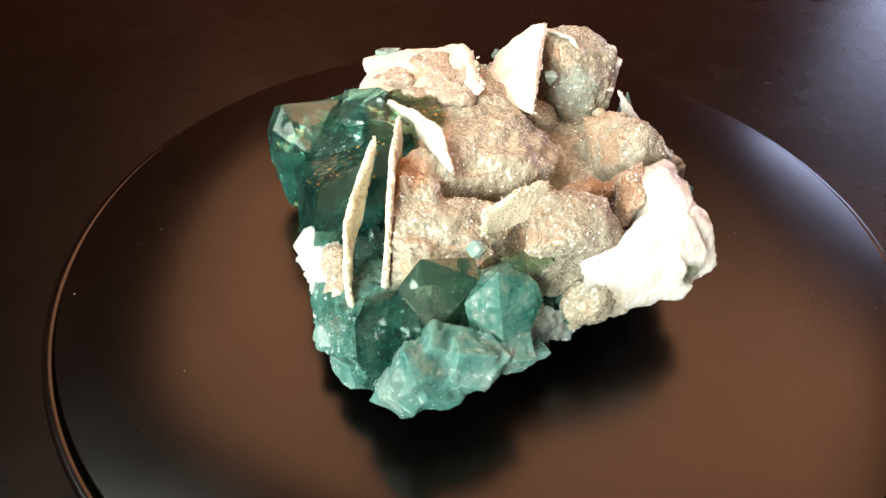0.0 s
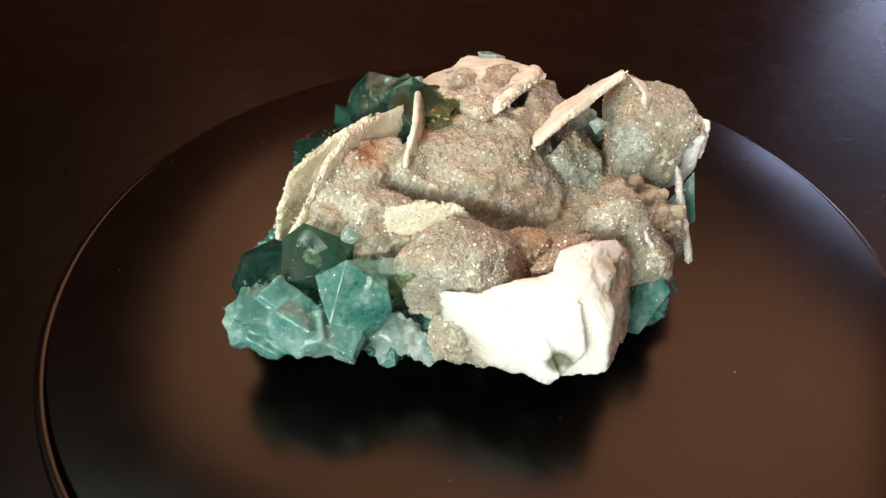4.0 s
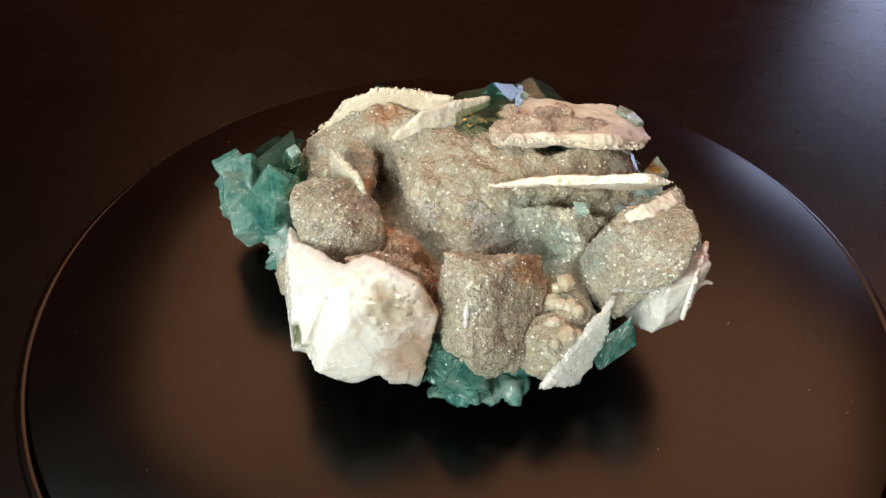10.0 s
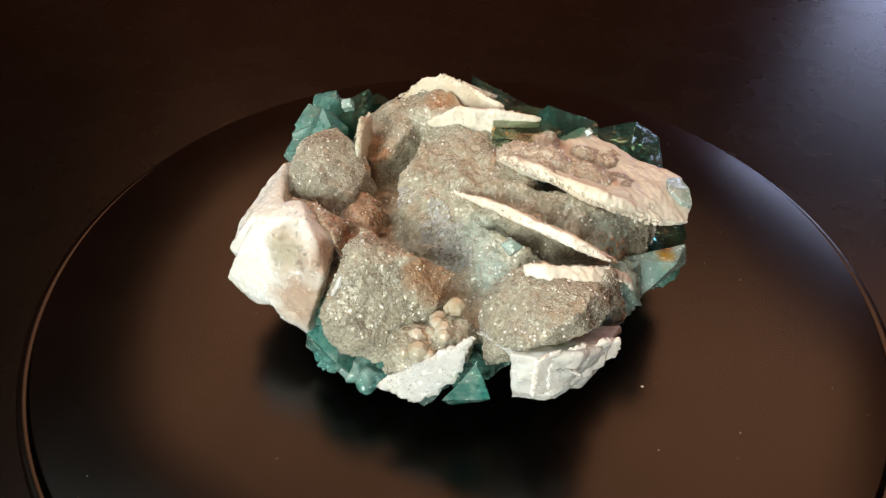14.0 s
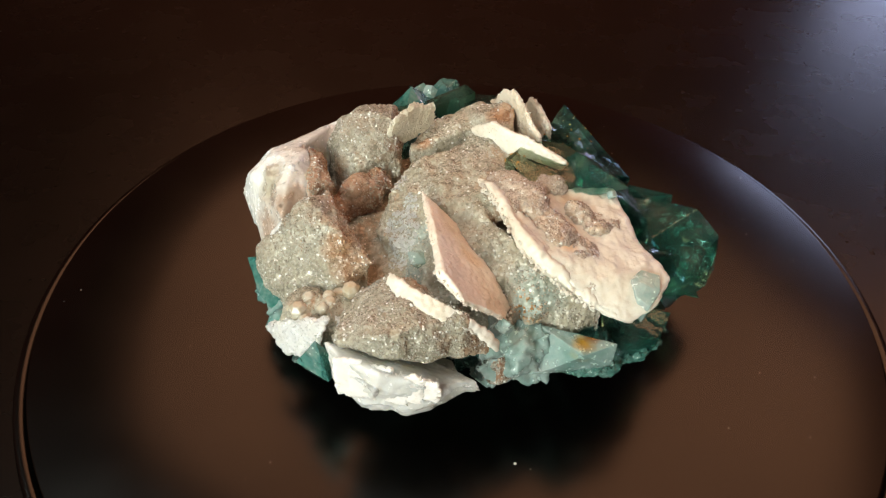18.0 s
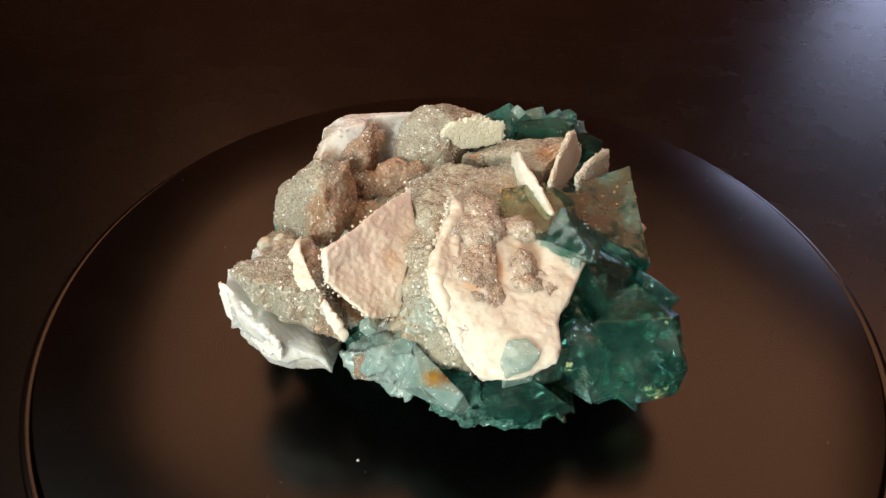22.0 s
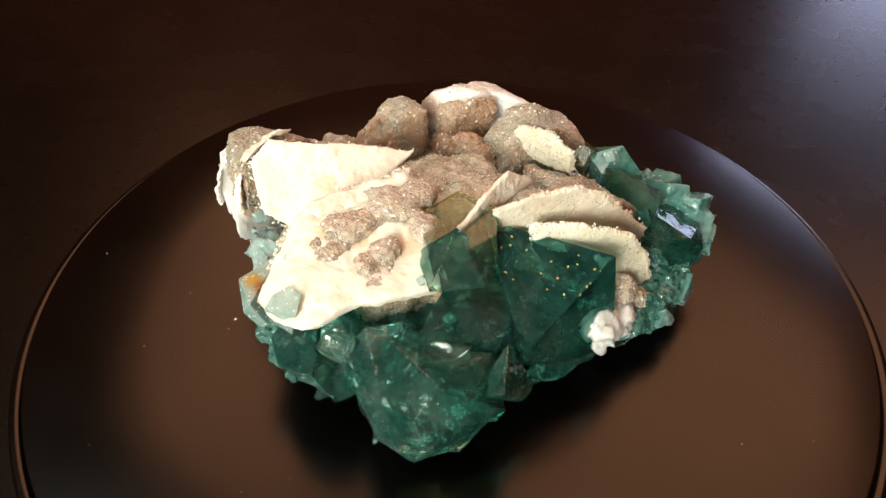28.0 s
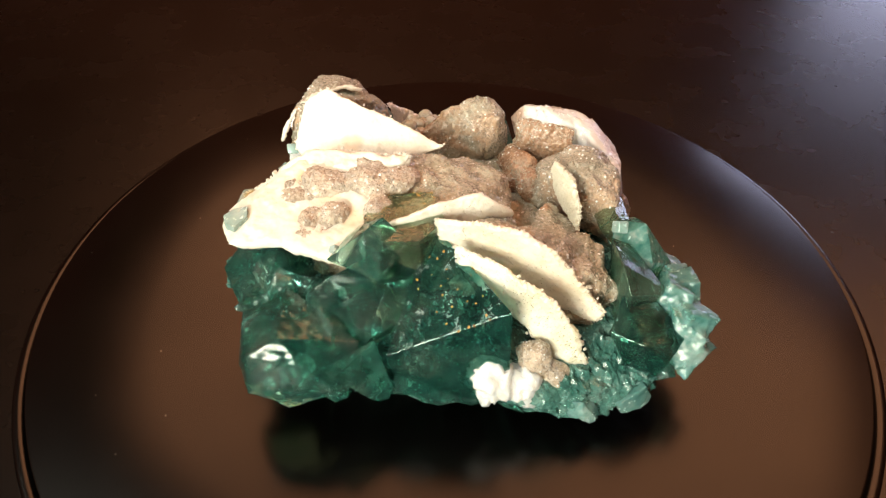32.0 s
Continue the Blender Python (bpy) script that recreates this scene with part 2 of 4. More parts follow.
M_FLUOR = material("fluorite_green", mat_stops((0.05, 0.34, 0.285), (0.17, 0.53, 0.45), (0.55, 0.80, 0.72)), 80, 500, 0.15, 0.2, 0.06, transmission=0.94, ior=1.43, rough_spread=0.04, facet=0.13, facet_scale=480, metric="CHEBYCHEV", frost=0.12, mosaic=True)
M_OLIVE = material("fluorite_olive", mat_stops((0.28, 0.45, 0.26), (0.43, 0.59, 0.38), (0.62, 0.73, 0.53)), 80, 500, 0.12, 0.2, 0.06, transmission=0.94, ior=1.43, rough_spread=0.04, facet=0.08, facet_scale=420, metric="CHEBYCHEV", frost=0.12, mosaic=True)
M_TEAL = material("fluorite_teal", mat_stops((0.10, 0.34, 0.32), (0.24, 0.51, 0.48), (0.54, 0.74, 0.70)), 90, 600, 0.3, 0.3, 0.13, transmission=0.62, ior=1.43, facet=0.16, facet_scale=330, metric="CHEBYCHEV", frost=0.12, mosaic=True, sss=0.6, sss_mm=5)
M_ICE = material("fluorite_pale", mat_stops((0.30, 0.50, 0.47), (0.50, 0.69, 0.66), (0.76, 0.86, 0.84)), 110, 600, 0.3, 0.3, 0.18, transmission=0.55, ior=1.43, facet=0.18, facet_scale=420, spots=[(-11, 58, 29, 3.2, (0.72, 0.42, 0.02)), (-14, 56, 31, 2.5, (0.40, 0.15, 0.02))], sss=0.4, sss_mm=5)
M_MASS = material("massive_fluorite", mat_stops((0.04, 0.19, 0.16), (0.11, 0.31, 0.27), (0.28, 0.48, 0.43)), 90, 500, 0.5, 0.5, 0.18, transmission=0.6, ior=1.43, facet=0.2, facet_scale=350)
M_RUST = material("iron_stain", mat_stops((0.20, 0.08, 0.02), (0.45, 0.22, 0.05), (0.68, 0.42, 0.12)), 300, 900, 0.5, 0.4, 0.35)
M_DEEP = material("fluorite_dark", mat_stops((0.12, 0.34, 0.25), (0.24, 0.48, 0.36), (0.46, 0.66, 0.54)), 80, 500, 0.12, 0.2, 0.07, transmission=0.92, ior=1.43, rough_spread=0.05, facet=0.1, facet_scale=420, metric="CHEBYCHEV", frost=0.12, mosaic=True)
M_DARK = material("fluorite_deep_green", mat_stops((0.025, 0.18, 0.155), (0.08, 0.32, 0.275), (0.32, 0.58, 0.50)), 80, 500, 0.12, 0.2, 0.06, transmission=0.95, ior=1.43, rough_spread=0.04, facet=0.15, facet_scale=560, metric="CHEBYCHEV", frost=0.1, mosaic=True)
M_CLEAR = material("fluorite_clear_teal", mat_stops((0.07, 0.36, 0.33), (0.24, 0.60, 0.54), (0.72, 0.89, 0.85)), 150, 600, 0.25, 0.3, 0.09, transmission=0.75, ior=1.43, facet=0.12, facet_scale=380, metric="CHEBYCHEV", frost=0.1, mosaic=True, sss=0.5, sss_mm=5)
M_CRACK = material("cleavage_crack", mat_stops((0.25, 0.60, 0.52), (0.45, 0.76, 0.68), (0.70, 0.90, 0.84)), 200, 900, 0.2, 0.1, 0.15, transmission=0.8, ior=1.15)
M_RIDGE = material("white_barite", mat_stops((0.66, 0.61, 0.51), (0.74, 0.705, 0.62), (0.80, 0.78, 0.71)), 80, 900, 0.4, 0.3, 0.48, sss=0.5, sss_mm=2.5)
M_CREAM = material("cream_blade", mat_stops((0.60, 0.52, 0.40), (0.68, 0.615, 0.50), (0.75, 0.70, 0.60)), 70, 900, 0.4, 0.3, 0.45, sss=0.5, sss_mm=2.5)
M_PLATTER = material("platter_lacquer", mat_stops((0.0004, 0.0003, 0.0002), (0.0005, 0.0004, 0.0003), (0.0007, 0.0005, 0.0004)), 8, 40, 0, 0, 0.25, spec=0.36, rough_spread=0.02)
M_TABLE = material("table_lacquer", mat_stops((0.0004, 0.0003, 0.0002), (0.0005, 0.0004, 0.0003), (0.0007, 0.0005, 0.0004)), 8, 40, 0, 0, 0.27, spec=0.33, rough_spread=0.02)
M_WALL = material("brown_wall", mat_stops((0.10, 0.024, 0.008), (0.115, 0.028, 0.009), (0.13, 0.033, 0.011)), 3, 60, 0.1, 1, 0.8)
M_DUST = material("dust", mat_stops((0.5, 0.45, 0.4), (0.6, 0.55, 0.5), (0.7, 0.65, 0.6)), 50, 300, 0, 0, 0.9)


# ---- building helpers ----
def part(name, me, mat, parent, label=""):
    """One mesh object under a thing or a part; me is a bmesh or a mesh."""
    if isinstance(me, bmesh.types.BMesh):
        bm, me = me, bpy.data.meshes.new(name)
        bm.to_mesh(me)
        bm.free()
    ob = new(name, me)
    if not me.materials:
        me.materials.append(mat)
    if parent is not None:
        ob.parent = parent
    if label:
        tagged(ob, label)
    return ob


def mesh_of(name, verts, faces):
    me = bpy.data.meshes.new(name)
    me.from_pydata([tuple(v) for v in verts], [], [tuple(f) for f in faces])
    me.update()
    return me


def box_bm(x0, y0, z0, x1, y1, z1, bevel=0.0):
    bm = bmesh.new()
    bmesh.ops.create_cube(bm, size=1)
    for v in bm.verts:
        v.co = Vector(((x0 + x1) / 2 + v.co.x * (x1 - x0), (y0 + y1) / 2 + v.co.y * (y1 - y0), (z0 + z1) / 2 + v.co.z * (z1 - z0)))
    if bevel:
        bmesh.ops.bevel(bm, geom=bm.edges[:], offset=bevel, segments=2, affect="EDGES")
    return bm


def wander(p, freq, seed=0.0):
    """Smooth noise vector at p (mm)."""
    return noise.noise_vector(Vector(p) * freq + Vector((seed, seed * 1.7, seed * 0.3)))


def lathe(name, profile, steps=256):
    """A turned body from (radius, height) pairs in mm."""
    verts, faces, n = [], [], len(profile)
    for i in range(steps):
        a = 2 * math.pi * i / steps
        verts += [(r * MM * math.cos(a), r * MM * math.sin(a), z * MM) for r, z in profile]
    for i in range(steps):
        j = (i + 1) % steps
        faces += [(i * n + k, j * n + k, j * n + k + 1, i * n + k + 1) for k in range(n - 1)]
    return mesh_of(name, verts, faces)


def smooth(me, on=True):
    me.polygons.foreach_set("use_smooth", [on] * len(me.polygons))
    return me


def grains(name, surface, parent, mat, count, size=(0.5, 1.3), up=-0.3, seed=1, label="", tall=1.0):
    """Small pointed crystals that crust a mesh: one joined part."""
    rng = np.random.default_rng(seed)
    me = surface.data
    me.calc_loop_triangles()
    co = np.empty(len(me.vertices) * 3)
    me.vertices.foreach_get("co", co)
    co = co.reshape(-1, 3)
    tri = np.empty(len(me.loop_triangles) * 3, int)
    me.loop_triangles.foreach_get("vertices", tri)
    tri = tri.reshape(-1, 3)
    a, b, c = co[tri[:, 0]], co[tri[:, 1]], co[tri[:, 2]]
    nv = np.cross(b - a, c - a)
    ar = np.linalg.norm(nv, axis=1) + 1e-15
    nv /= ar[:, None]
    w = ar * (nv[:, 2] > up)
    pick = rng.choice(len(tri), count, p=w / w.sum())
    u, v = rng.random(count), rng.random(count)
    flip = u + v > 1
    u[flip], v[flip] = 1 - u[flip], 1 - v[flip]
    p = a[pick] + u[:, None] * (b - a)[pick] + v[:, None] * (c - a)[pick]
    axis = nv[pick] + rng.normal(0, 0.34, (count, 3))
    axis /= np.linalg.norm(axis, axis=1)[:, None]
    side = np.cross(axis, rng.normal(0, 1, (count, 3)))
    side /= np.linalg.norm(side, axis=1)[:, None]
    third = np.cross(axis, side)
    r = (size[0] + (size[1] - size[0]) * rng.random(count) ** 2.2) * 0.5 * MM
    h = r * (0.5 + 0.8 * rng.random(count)) * tall
    k = 5
    verts = np.empty((count, 2 * k + 1, 3))
    for i in range(k):
        ang = 2 * math.pi * i / k
        ring = side * math.cos(ang) + third * math.sin(ang)
        verts[:, i] = p + ring * r[:, None] - axis * (0.4 * r)[:, None]
        verts[:, k + i] = p + ring * (0.92 * r)[:, None] + axis * (0.45 * h)[:, None]
    verts[:, 2 * k] = p + axis * (1.15 * h)[:, None]
    base = (np.arange(count) * (2 * k + 1))[:, None]
    quads = np.concatenate([base + np.array([[i, (i + 1) % k, k + (i + 1) % k, k + i]]) for i in range(k)])
    tris = np.concatenate([base + np.array([[k + i, k + (i + 1) % k, 2 * k]]) for i in range(k)])
    out = bpy.data.meshes.new(name)
    nq, nt = len(quads), len(tris)
    out.vertices.add(count * (2 * k + 1))
    out.vertices.foreach_set("co", verts.ravel())
    out.loops.add(nq * 4 + nt * 3)
    out.loops.foreach_set("vertex_index", np.concatenate([quads.ravel(), tris.ravel()]))
    out.polygons.add(nq + nt)
    out.polygons.foreach_set("loop_start", np.concatenate([np.arange(nq) * 4, nq * 4 + np.arange(nt) * 3]))
    out.update()
    out.validate()
    ob = part(name, out, mat, parent, label)
    tagged(ob, kind="stuff")
    return ob


def crystal(name, pts, mat, parent, label="", seed=0, cut=3, step=0.08, cell=0.25, bevel=0.15):
    """A faceted crystal: the hull of a few corners (mm), chipped edges, terraced growth steps on its faces."""
    bm = bmesh.new()
    for p in pts:
        bm.verts.new(Vector(p))
    bmesh.ops.convex_hull(bm, input=bm.verts[:])
    bmesh.ops.delete(bm, geom=[v for v in bm.verts if not v.link_faces], context="VERTS")
    bmesh.ops.dissolve_limit(bm, angle_limit=radians(4), verts=bm.verts[:], edges=bm.edges[:])
    if bevel:
        bmesh.ops.bevel(bm, geom=bm.edges[:], offset=bevel, segments=1, affect="EDGES", clamp_overlap=True)
    bmesh.ops.triangulate(bm, faces=bm.faces[:])
    for _ in range(cut):
        long = [e for e in bm.edges if e.calc_length() > 2.2]
        if not long:
            break
        bmesh.ops.subdivide_edges(bm, edges=long, cuts=1)
        bmesh.ops.triangulate(bm, faces=bm.faces[:])
    bm.normal_update()
    norm = [v.normal.copy() for v in bm.verts]
    for v, n in zip(bm.verts, norm):
        w = v.co + wander(v.co, 0.25, seed) * 1.5
        k = noise.cell(w * cell + Vector((seed * 3.1, 0, 0))) + 0.6 * noise.noise(v.co * 0.12 + Vector((seed, seed, 0)))
        v.co = (v.co + n * step * k) * MM
    return part(name, bm, mat, parent, label)


def block(centre, size, turn=(0, 0, 0), seed=0, skew=0.06):
    """Eight corners of a slightly uneven cuboid, for crystal()."""
    rng = random.Random(seed)
    rot = Euler([radians(a) for a in turn]).to_matrix()
    out = []
    for sx in (-1, 1):
        for sy in (-1, 1):
            for sz in (-1, 1):
                p = Vector((sx * size[0] / 2, sy * size[1] / 2, sz * size[2] / 2))
                p = Vector([k * (1 + rng.uniform(-skew, skew)) for k in p])
                out.append(tuple(rot @ p + Vector(centre)))
    return out


def plate(name, pts, thick, mat, parent, label="", res=0.9, jag=0.8, relief=0.22, seed=0, crust=0, grain=None, edge=0.45):
    """A thin jagged blade whose outline runs through a few corners (mm), slightly warped, with two faces and a broken rim."""
    P = np.array(pts, float)
    c = P.mean(0)
    _, _, vt = np.linalg.svd(P - c)
    e1, e2, n = vt[0], vt[1], vt[2]
    poly = np.stack([(P - c) @ e1, (P - c) @ e2], 1)
    off = (P - c) @ n
    lo, hi = poly.min(0) - 1, poly.max(0) + 1
    nx, ny = int((hi[0] - lo[0]) / res) + 2, int((hi[1] - lo[1]) / res) + 2

    def inside(x, y):
        w = noise.noise_vector(Vector((x * 0.35, y * 0.35, seed + 3.3)))
        x, y = x + w.x * jag, y + w.y * jag
        hit = False
        for i in range(len(poly)):
            (xa, ya), (xb, yb) = poly[i], poly[i - 1]
            if (ya > y) != (yb > y) and x < (xb - xa) * (y - ya) / (yb - ya) + xa:
                hit = not hit
        return hit

    cells = [(i, j) for i in range(nx) for j in range(ny) if inside(lo[0] + (i + 0.5) * res, lo[1] + (j + 0.5) * res)]
    used, count = {}, {}
    for i, j in cells:
        for q in ((i, j), (i + 1, j), (i + 1, j + 1), (i, j + 1)):
            used.setdefault(q, len(used))
            count[q] = count.get(q, 0) + 1
    m = len(used)
    verts = [None] * (2 * m)
    rng = random.Random(seed)
    for (i, j), k in used.items():
        rim = count[(i, j)] < 4
        x, y = lo[0] + i * res, lo[1] + j * res
        x += rng.uniform(-0.38, 0.38) * res
        y += rng.uniform(-0.38, 0.38) * res
        d2 = 1 / (((poly[:, 0] - x) ** 2 + (poly[:, 1] - y) ** 2) + 4)
        z = float((off * d2).sum() / d2.sum())
        q = Vector((x, y, seed * 7.0))
        up = relief * (noise.noise(q * 0.5) + 0.7 * noise.noise(q * 1.3))
        dn = relief * (noise.noise(q * 0.5 + Vector((9, 9, 9))) + 0.7 * noise.noise(q * 1.3 + Vector((9, 9, 9))))
        t = thick / 2 * (edge if rim else 1.0) * (1 + 0.35 * noise.noise(q * 0.15))
        base = c + e1 * x + e2 * y
        verts[k] = (base + n * (z + t + up)) * MM
        verts[m + k] = (base + n * (z - t + dn)) * MM
    faces, edges = [], {}
    for i, j in cells:
        a, b, cc, d = used[(i, j)], used[(i + 1, j)], used[(i + 1, j + 1)], used[(i, j + 1)]
        faces += [(a, b, cc, d), (m + d, m + cc, m + b, m + a)]
        for s, e in ((a, b), (b, cc), (cc, d), (d, a)):
            if (e, s) in edges:
                del edges[(e, s)]
            else:
                edges[(s, e)] = 1
    faces += [(e, s, m + s, m + e) for s, e in edges]
    near = {}
    for s, e in edges:
        near.setdefault(s, []).append(e)
        near.setdefault(e, []).append(s)
    for layer in (0, m):
        for _ in range(3):
            moved = {k: 0.4 * verts[layer + k] + 0.6 * sum(verts[layer + q] for q in qs) / len(qs) for k, qs in near.items()}
            for k, v in moved.items():
                verts[layer + k] = v
    for k in near:
        push = np.array([rng.gauss(0, 0.16) for _ in range(3)]) * MM
        verts[k] = verts[k] + push
        verts[m + k] = verts[m + k] + push
    ob = part(name, mesh_of(name, verts, faces), mat, parent, label)
    if crust:
        grains("crystal_crust", ob, ob, grain or mat, crust, (0.25, 0.7), -2, seed + 5, tall=0.8)
    return ob


# ---- the room and the table ----
tagged(part("table_top", box_bm(-1.3, -0.8, -0.055, 1.3, 1.5, -0.015, 0.004), M_TABLE, None), "dark lacquered table top under the turntable", "table", kind="structure")
for nm, dims in (("wall_north", (-1.6, 1.9, -0.75, 1.6, 2.0, 1.7)), ("wall_south", (-1.6, -1.7, -0.75, 1.6, -1.6, 1.7)),
                 ("wall_west", (-1.6, -1.6, -0.75, -1.5, 1.9, 1.7)), ("wall_east", (1.5, -1.6, -0.75, 1.6, 1.9, 1.7)),
                 ("ceiling", (-1.6, -1.7, 1.7, 1.6, 2.0, 1.8)), ("floor", (-1.6, -1.7, -0.85, 1.6, 2.0, -0.75))):
    tagged(part(nm, box_bm(*dims), M_WALL, None), "plain warm brown painted surface of the room", nm.split("_")[0], kind="structure")

# ---- the turntable ----
turntable = tagged(new("turntable"), "round dark brown glossy turntable with a stepped rim", "turntable")
turntable.empty_display_size = 0.05
part("platter", smooth(lathe("platter", [(0.0, 0.0), (40, 0.0), (90, 0.0), (124.6, 0.0), (124.92, -0.1), (125.05, -0.4), (125.1, -2.6), (125.6, -3.2)])), M_PLATTER, turntable)
part("rim_ring", smooth(lathe("rim_ring", [(125.6, -3.4), (126.2, -2.4), (127.0, -2.1), (128.3, -2.1), (129.1, -2.6), (129.4, -3.6), (129.4, -14.9), (100, -14.95)])), M_PLATTER, turntable, "narrow stepped outer ring of the platter")

# ---- the mineral specimen ----
specimen = tagged(new("mineral_specimen"), "green fluorite cluster with sparkling quartz druse, pale blades and calcite", "mineral")
specimen.empty_display_size = 0.05


def fused(name, solids, mat, parent, label="", voxel=0.9, ease=4, amp=1.0, knob=0.7, seed=0, dents=(), fine=0.25, ledge=0.0, flat=False):
    """One body grown together from rounded hulls of a few corners (mm); its skin is eased, knobbly and dented."""
    bm = bmesh.new()
    for pts in solids:
        vs = [bm.verts.new(Vector(p) * MM) for p in pts]
        bmesh.ops.convex_hull(bm, input=vs)
    bmesh.ops.delete(bm, geom=[v for v in bm.verts if not v.link_faces], context="VERTS")
    raw = bpy.data.meshes.new("raw")
    bm.to_mesh(raw)
    bm.free()
    tmp = bpy.data.objects.new("raw", raw)
    scene.collection.objects.link(tmp)
    mod = tmp.modifiers.new("Remesh", "REMESH")
    mod.mode, mod.voxel_size = "VOXEL", voxel * MM
    got = bpy.data.meshes.new_from_object(tmp.evaluated_get(bpy.context.evaluated_depsgraph_get()))
    bpy.data.objects.remove(tmp)
    bpy.data.meshes.remove(raw)
    n = len(got.vertices)
    co = np.empty(n * 3)
    got.vertices.foreach_get("co", co)
    co = co.reshape(-1, 3) / MM
    ed = np.empty(len(got.edges) * 2, int)
    got.edges.foreach_get("vertices", ed)
    ed = ed.reshape(-1, 2)
    deg = np.bincount(ed.ravel(), minlength=n)[:, None]
    for _ in range(ease):
        acc = np.zeros_like(co)
        np.add.at(acc, ed[:, 0], co[ed[:, 1]])
        np.add.at(acc, ed[:, 1], co[ed[:, 0]])
        co = 0.4 * co + 0.6 * acc / np.maximum(deg, 1)
    got.vertices.foreach_set("co", co.ravel())
    got.update()
    nm = np.empty(n * 3)
    got.vertices.foreach_get("normal", nm)
    nm = nm.reshape(-1, 3)
    shift = Vector((seed * 3.7, seed * 1.3, seed * 2.1))
    for i in range(n):
        p = Vector(co[i])
        f = amp * (noise.noise(p * 0.10 + shift) + 0.6 * noise.noise(p * 0.22 + shift))
        if knob:
            f += knob * (0.42 - noise.voronoi(p * 0.17 + shift)[0][0]) + 0.55 * knob * (0.42 - noise.voronoi(p * 0.42 + shift)[0][0])
        if fine:
            f += fine * noise.noise(p * 0.9 + shift)
        if ledge:
            w = p + wander(p, 0.15, seed) * 3
            f += ledge * (noise.cell(w * 0.21 + shift) + 0.6 * noise.cell(w * 0.47 + shift))
        co[i] += nm[i] * f
    for x, y, z, r, depth in dents:
        d = np.linalg.norm(co - np.array((x, y, z)), axis=1) / r
        near = d < 1
        if near.any():
            way = nm[near].mean(0)
            co[near] -= np.outer(depth * np.minimum(1, 1.6 * (1 - d[near] ** 2)), way / np.linalg.norm(way))
    co[:, 2] = np.maximum(co[:, 2], 0.15)
    got.vertices.foreach_set("co", (co * MM).ravel())
    got.update()
    got.name = name
    got.materials.clear()
    return part(name, smooth(got, not flat), mat, parent, label)


def tube(path, r, k=8):
    """Hulls of short rounded rods that follow a path (mm); r is one radius, or one for each point."""
    rs = r if isinstance(r, (list, tuple)) else [r] * len(path)
    out = []
    for (a, ra), (b, rb) in zip(zip(path, rs), zip(path[1:], rs[1:])):
        out.append([(p[0] + q * math.cos(t) * math.cos(e), p[1] + q * math.sin(t) * math.cos(e), p[2] + q * math.sin(e)) for p, q in ((a, ra), (b, rb)) for e in (-1.2, -0.4, 0.4, 1.2) for t in [2 * math.pi * i / k for i in range(k)]])
    return out


def ball(c, r, k=9):
    return [(c[0] + r[0] * math.cos(t) * math.cos(e), c[1] + r[1] * math.sin(t) * math.cos(e), c[2] + r[2] * math.sin(e)) for e in (-1.5, -0.9, -0.3, 0.3, 0.9, 1.5) for t in [2 * math.pi * i / k for i in range(k)]]


def footed(pts, z):
    """Corners, and the same corners carried down to the height z."""
    return list(pts) + [(x, y, z) for x, y, _ in pts]


def specks(name, ob, centre, radius, count, size, mat, parent, label, seed=0, up=-1.0):
    """Small flakes on the part of a mesh that lies within a radius (mm)."""
    rng = random.Random(seed)
    c = Vector(centre)
    faces = [f for f in ob.data.polygons if (f.center / MM - c).length < radius and f.normal.z > up]
    bm = bmesh.new()
    for f in rng.choices(faces, k=count) if faces else []:
        s = rng.uniform(*size) * MM
        ax = (f.normal + Vector([rng.gauss(0, 0.25) for _ in range(3)])).normalized()
        sd = ax.orthogonal().normalized()
        sd.rotate(Matrix.Rotation(rng.uniform(0, 6.3), 3, ax))
        td = ax.cross(sd)
        p = f.center + f.normal * 0.05 * MM
        ring = [bm.verts.new(p + (sd * math.cos(a) * rng.uniform(0.5, 1) + td * math.sin(a) * rng.uniform(0.4, 0.9)) * s + ax * 0.12 * s) for a in [k * math.pi / 2.5 for k in range(5)]]
        low = bm.verts.new(p - ax * 0.5 * s)
        bm.faces.new(ring)
        for a, b in zip(ring, ring[1:] + ring[:1]):
            bm.faces.new((b, a, low))
    got = part(name, bm, mat, parent, label)
    tagged(got, kind="stuff")
    return got


def edge_teeth(name, path, mat, parent, count, size=(0.5, 1.3), spread=0.5, seed=0, label=""):
    """Small blocky crystals crowded along a broken edge (mm): one joined part."""
    rng = random.Random(seed)
    ends = [Vector(p) for p in path]
    bm = bmesh.new()
    for i in range(count):
        f = rng.random() * (len(ends) - 1)
        k = int(f)
        c = ends[k].lerp(ends[k + 1], f - k) + Vector([rng.gauss(0, spread) for _ in range(3)])
        s = rng.uniform(*size)
        turn = Euler([rng.uniform(-1.5, 1.5) for _ in range(3)]).to_matrix()
        d = [turn @ (Vector((x, y, z)) * 0.5 * s) for x in (-1, 1) for y in (-0.7, 0.7) for z in (-1, 0.8)]
        v = [bm.verts.new((c + q) * MM) for q in d]
        tip = bm.verts.new((c + turn @ Vector((0.1 * s, 0, 0.75 * s))) * MM)
        for q in ((0, 2, 6, 4), (0, 4, 5, 1), (4, 6, 7, 5), (6, 2, 3, 7), (2, 0, 1, 3)):
            bm.faces.new([v[e] for e in q])
        for a, b in ((1, 5), (5, 7), (7, 3), (3, 1)):
            bm.faces.new((v[a], v[b], tip))
    got = part(name, bm, mat, parent, label)
    tagged(got, kind="stuff")
    return got


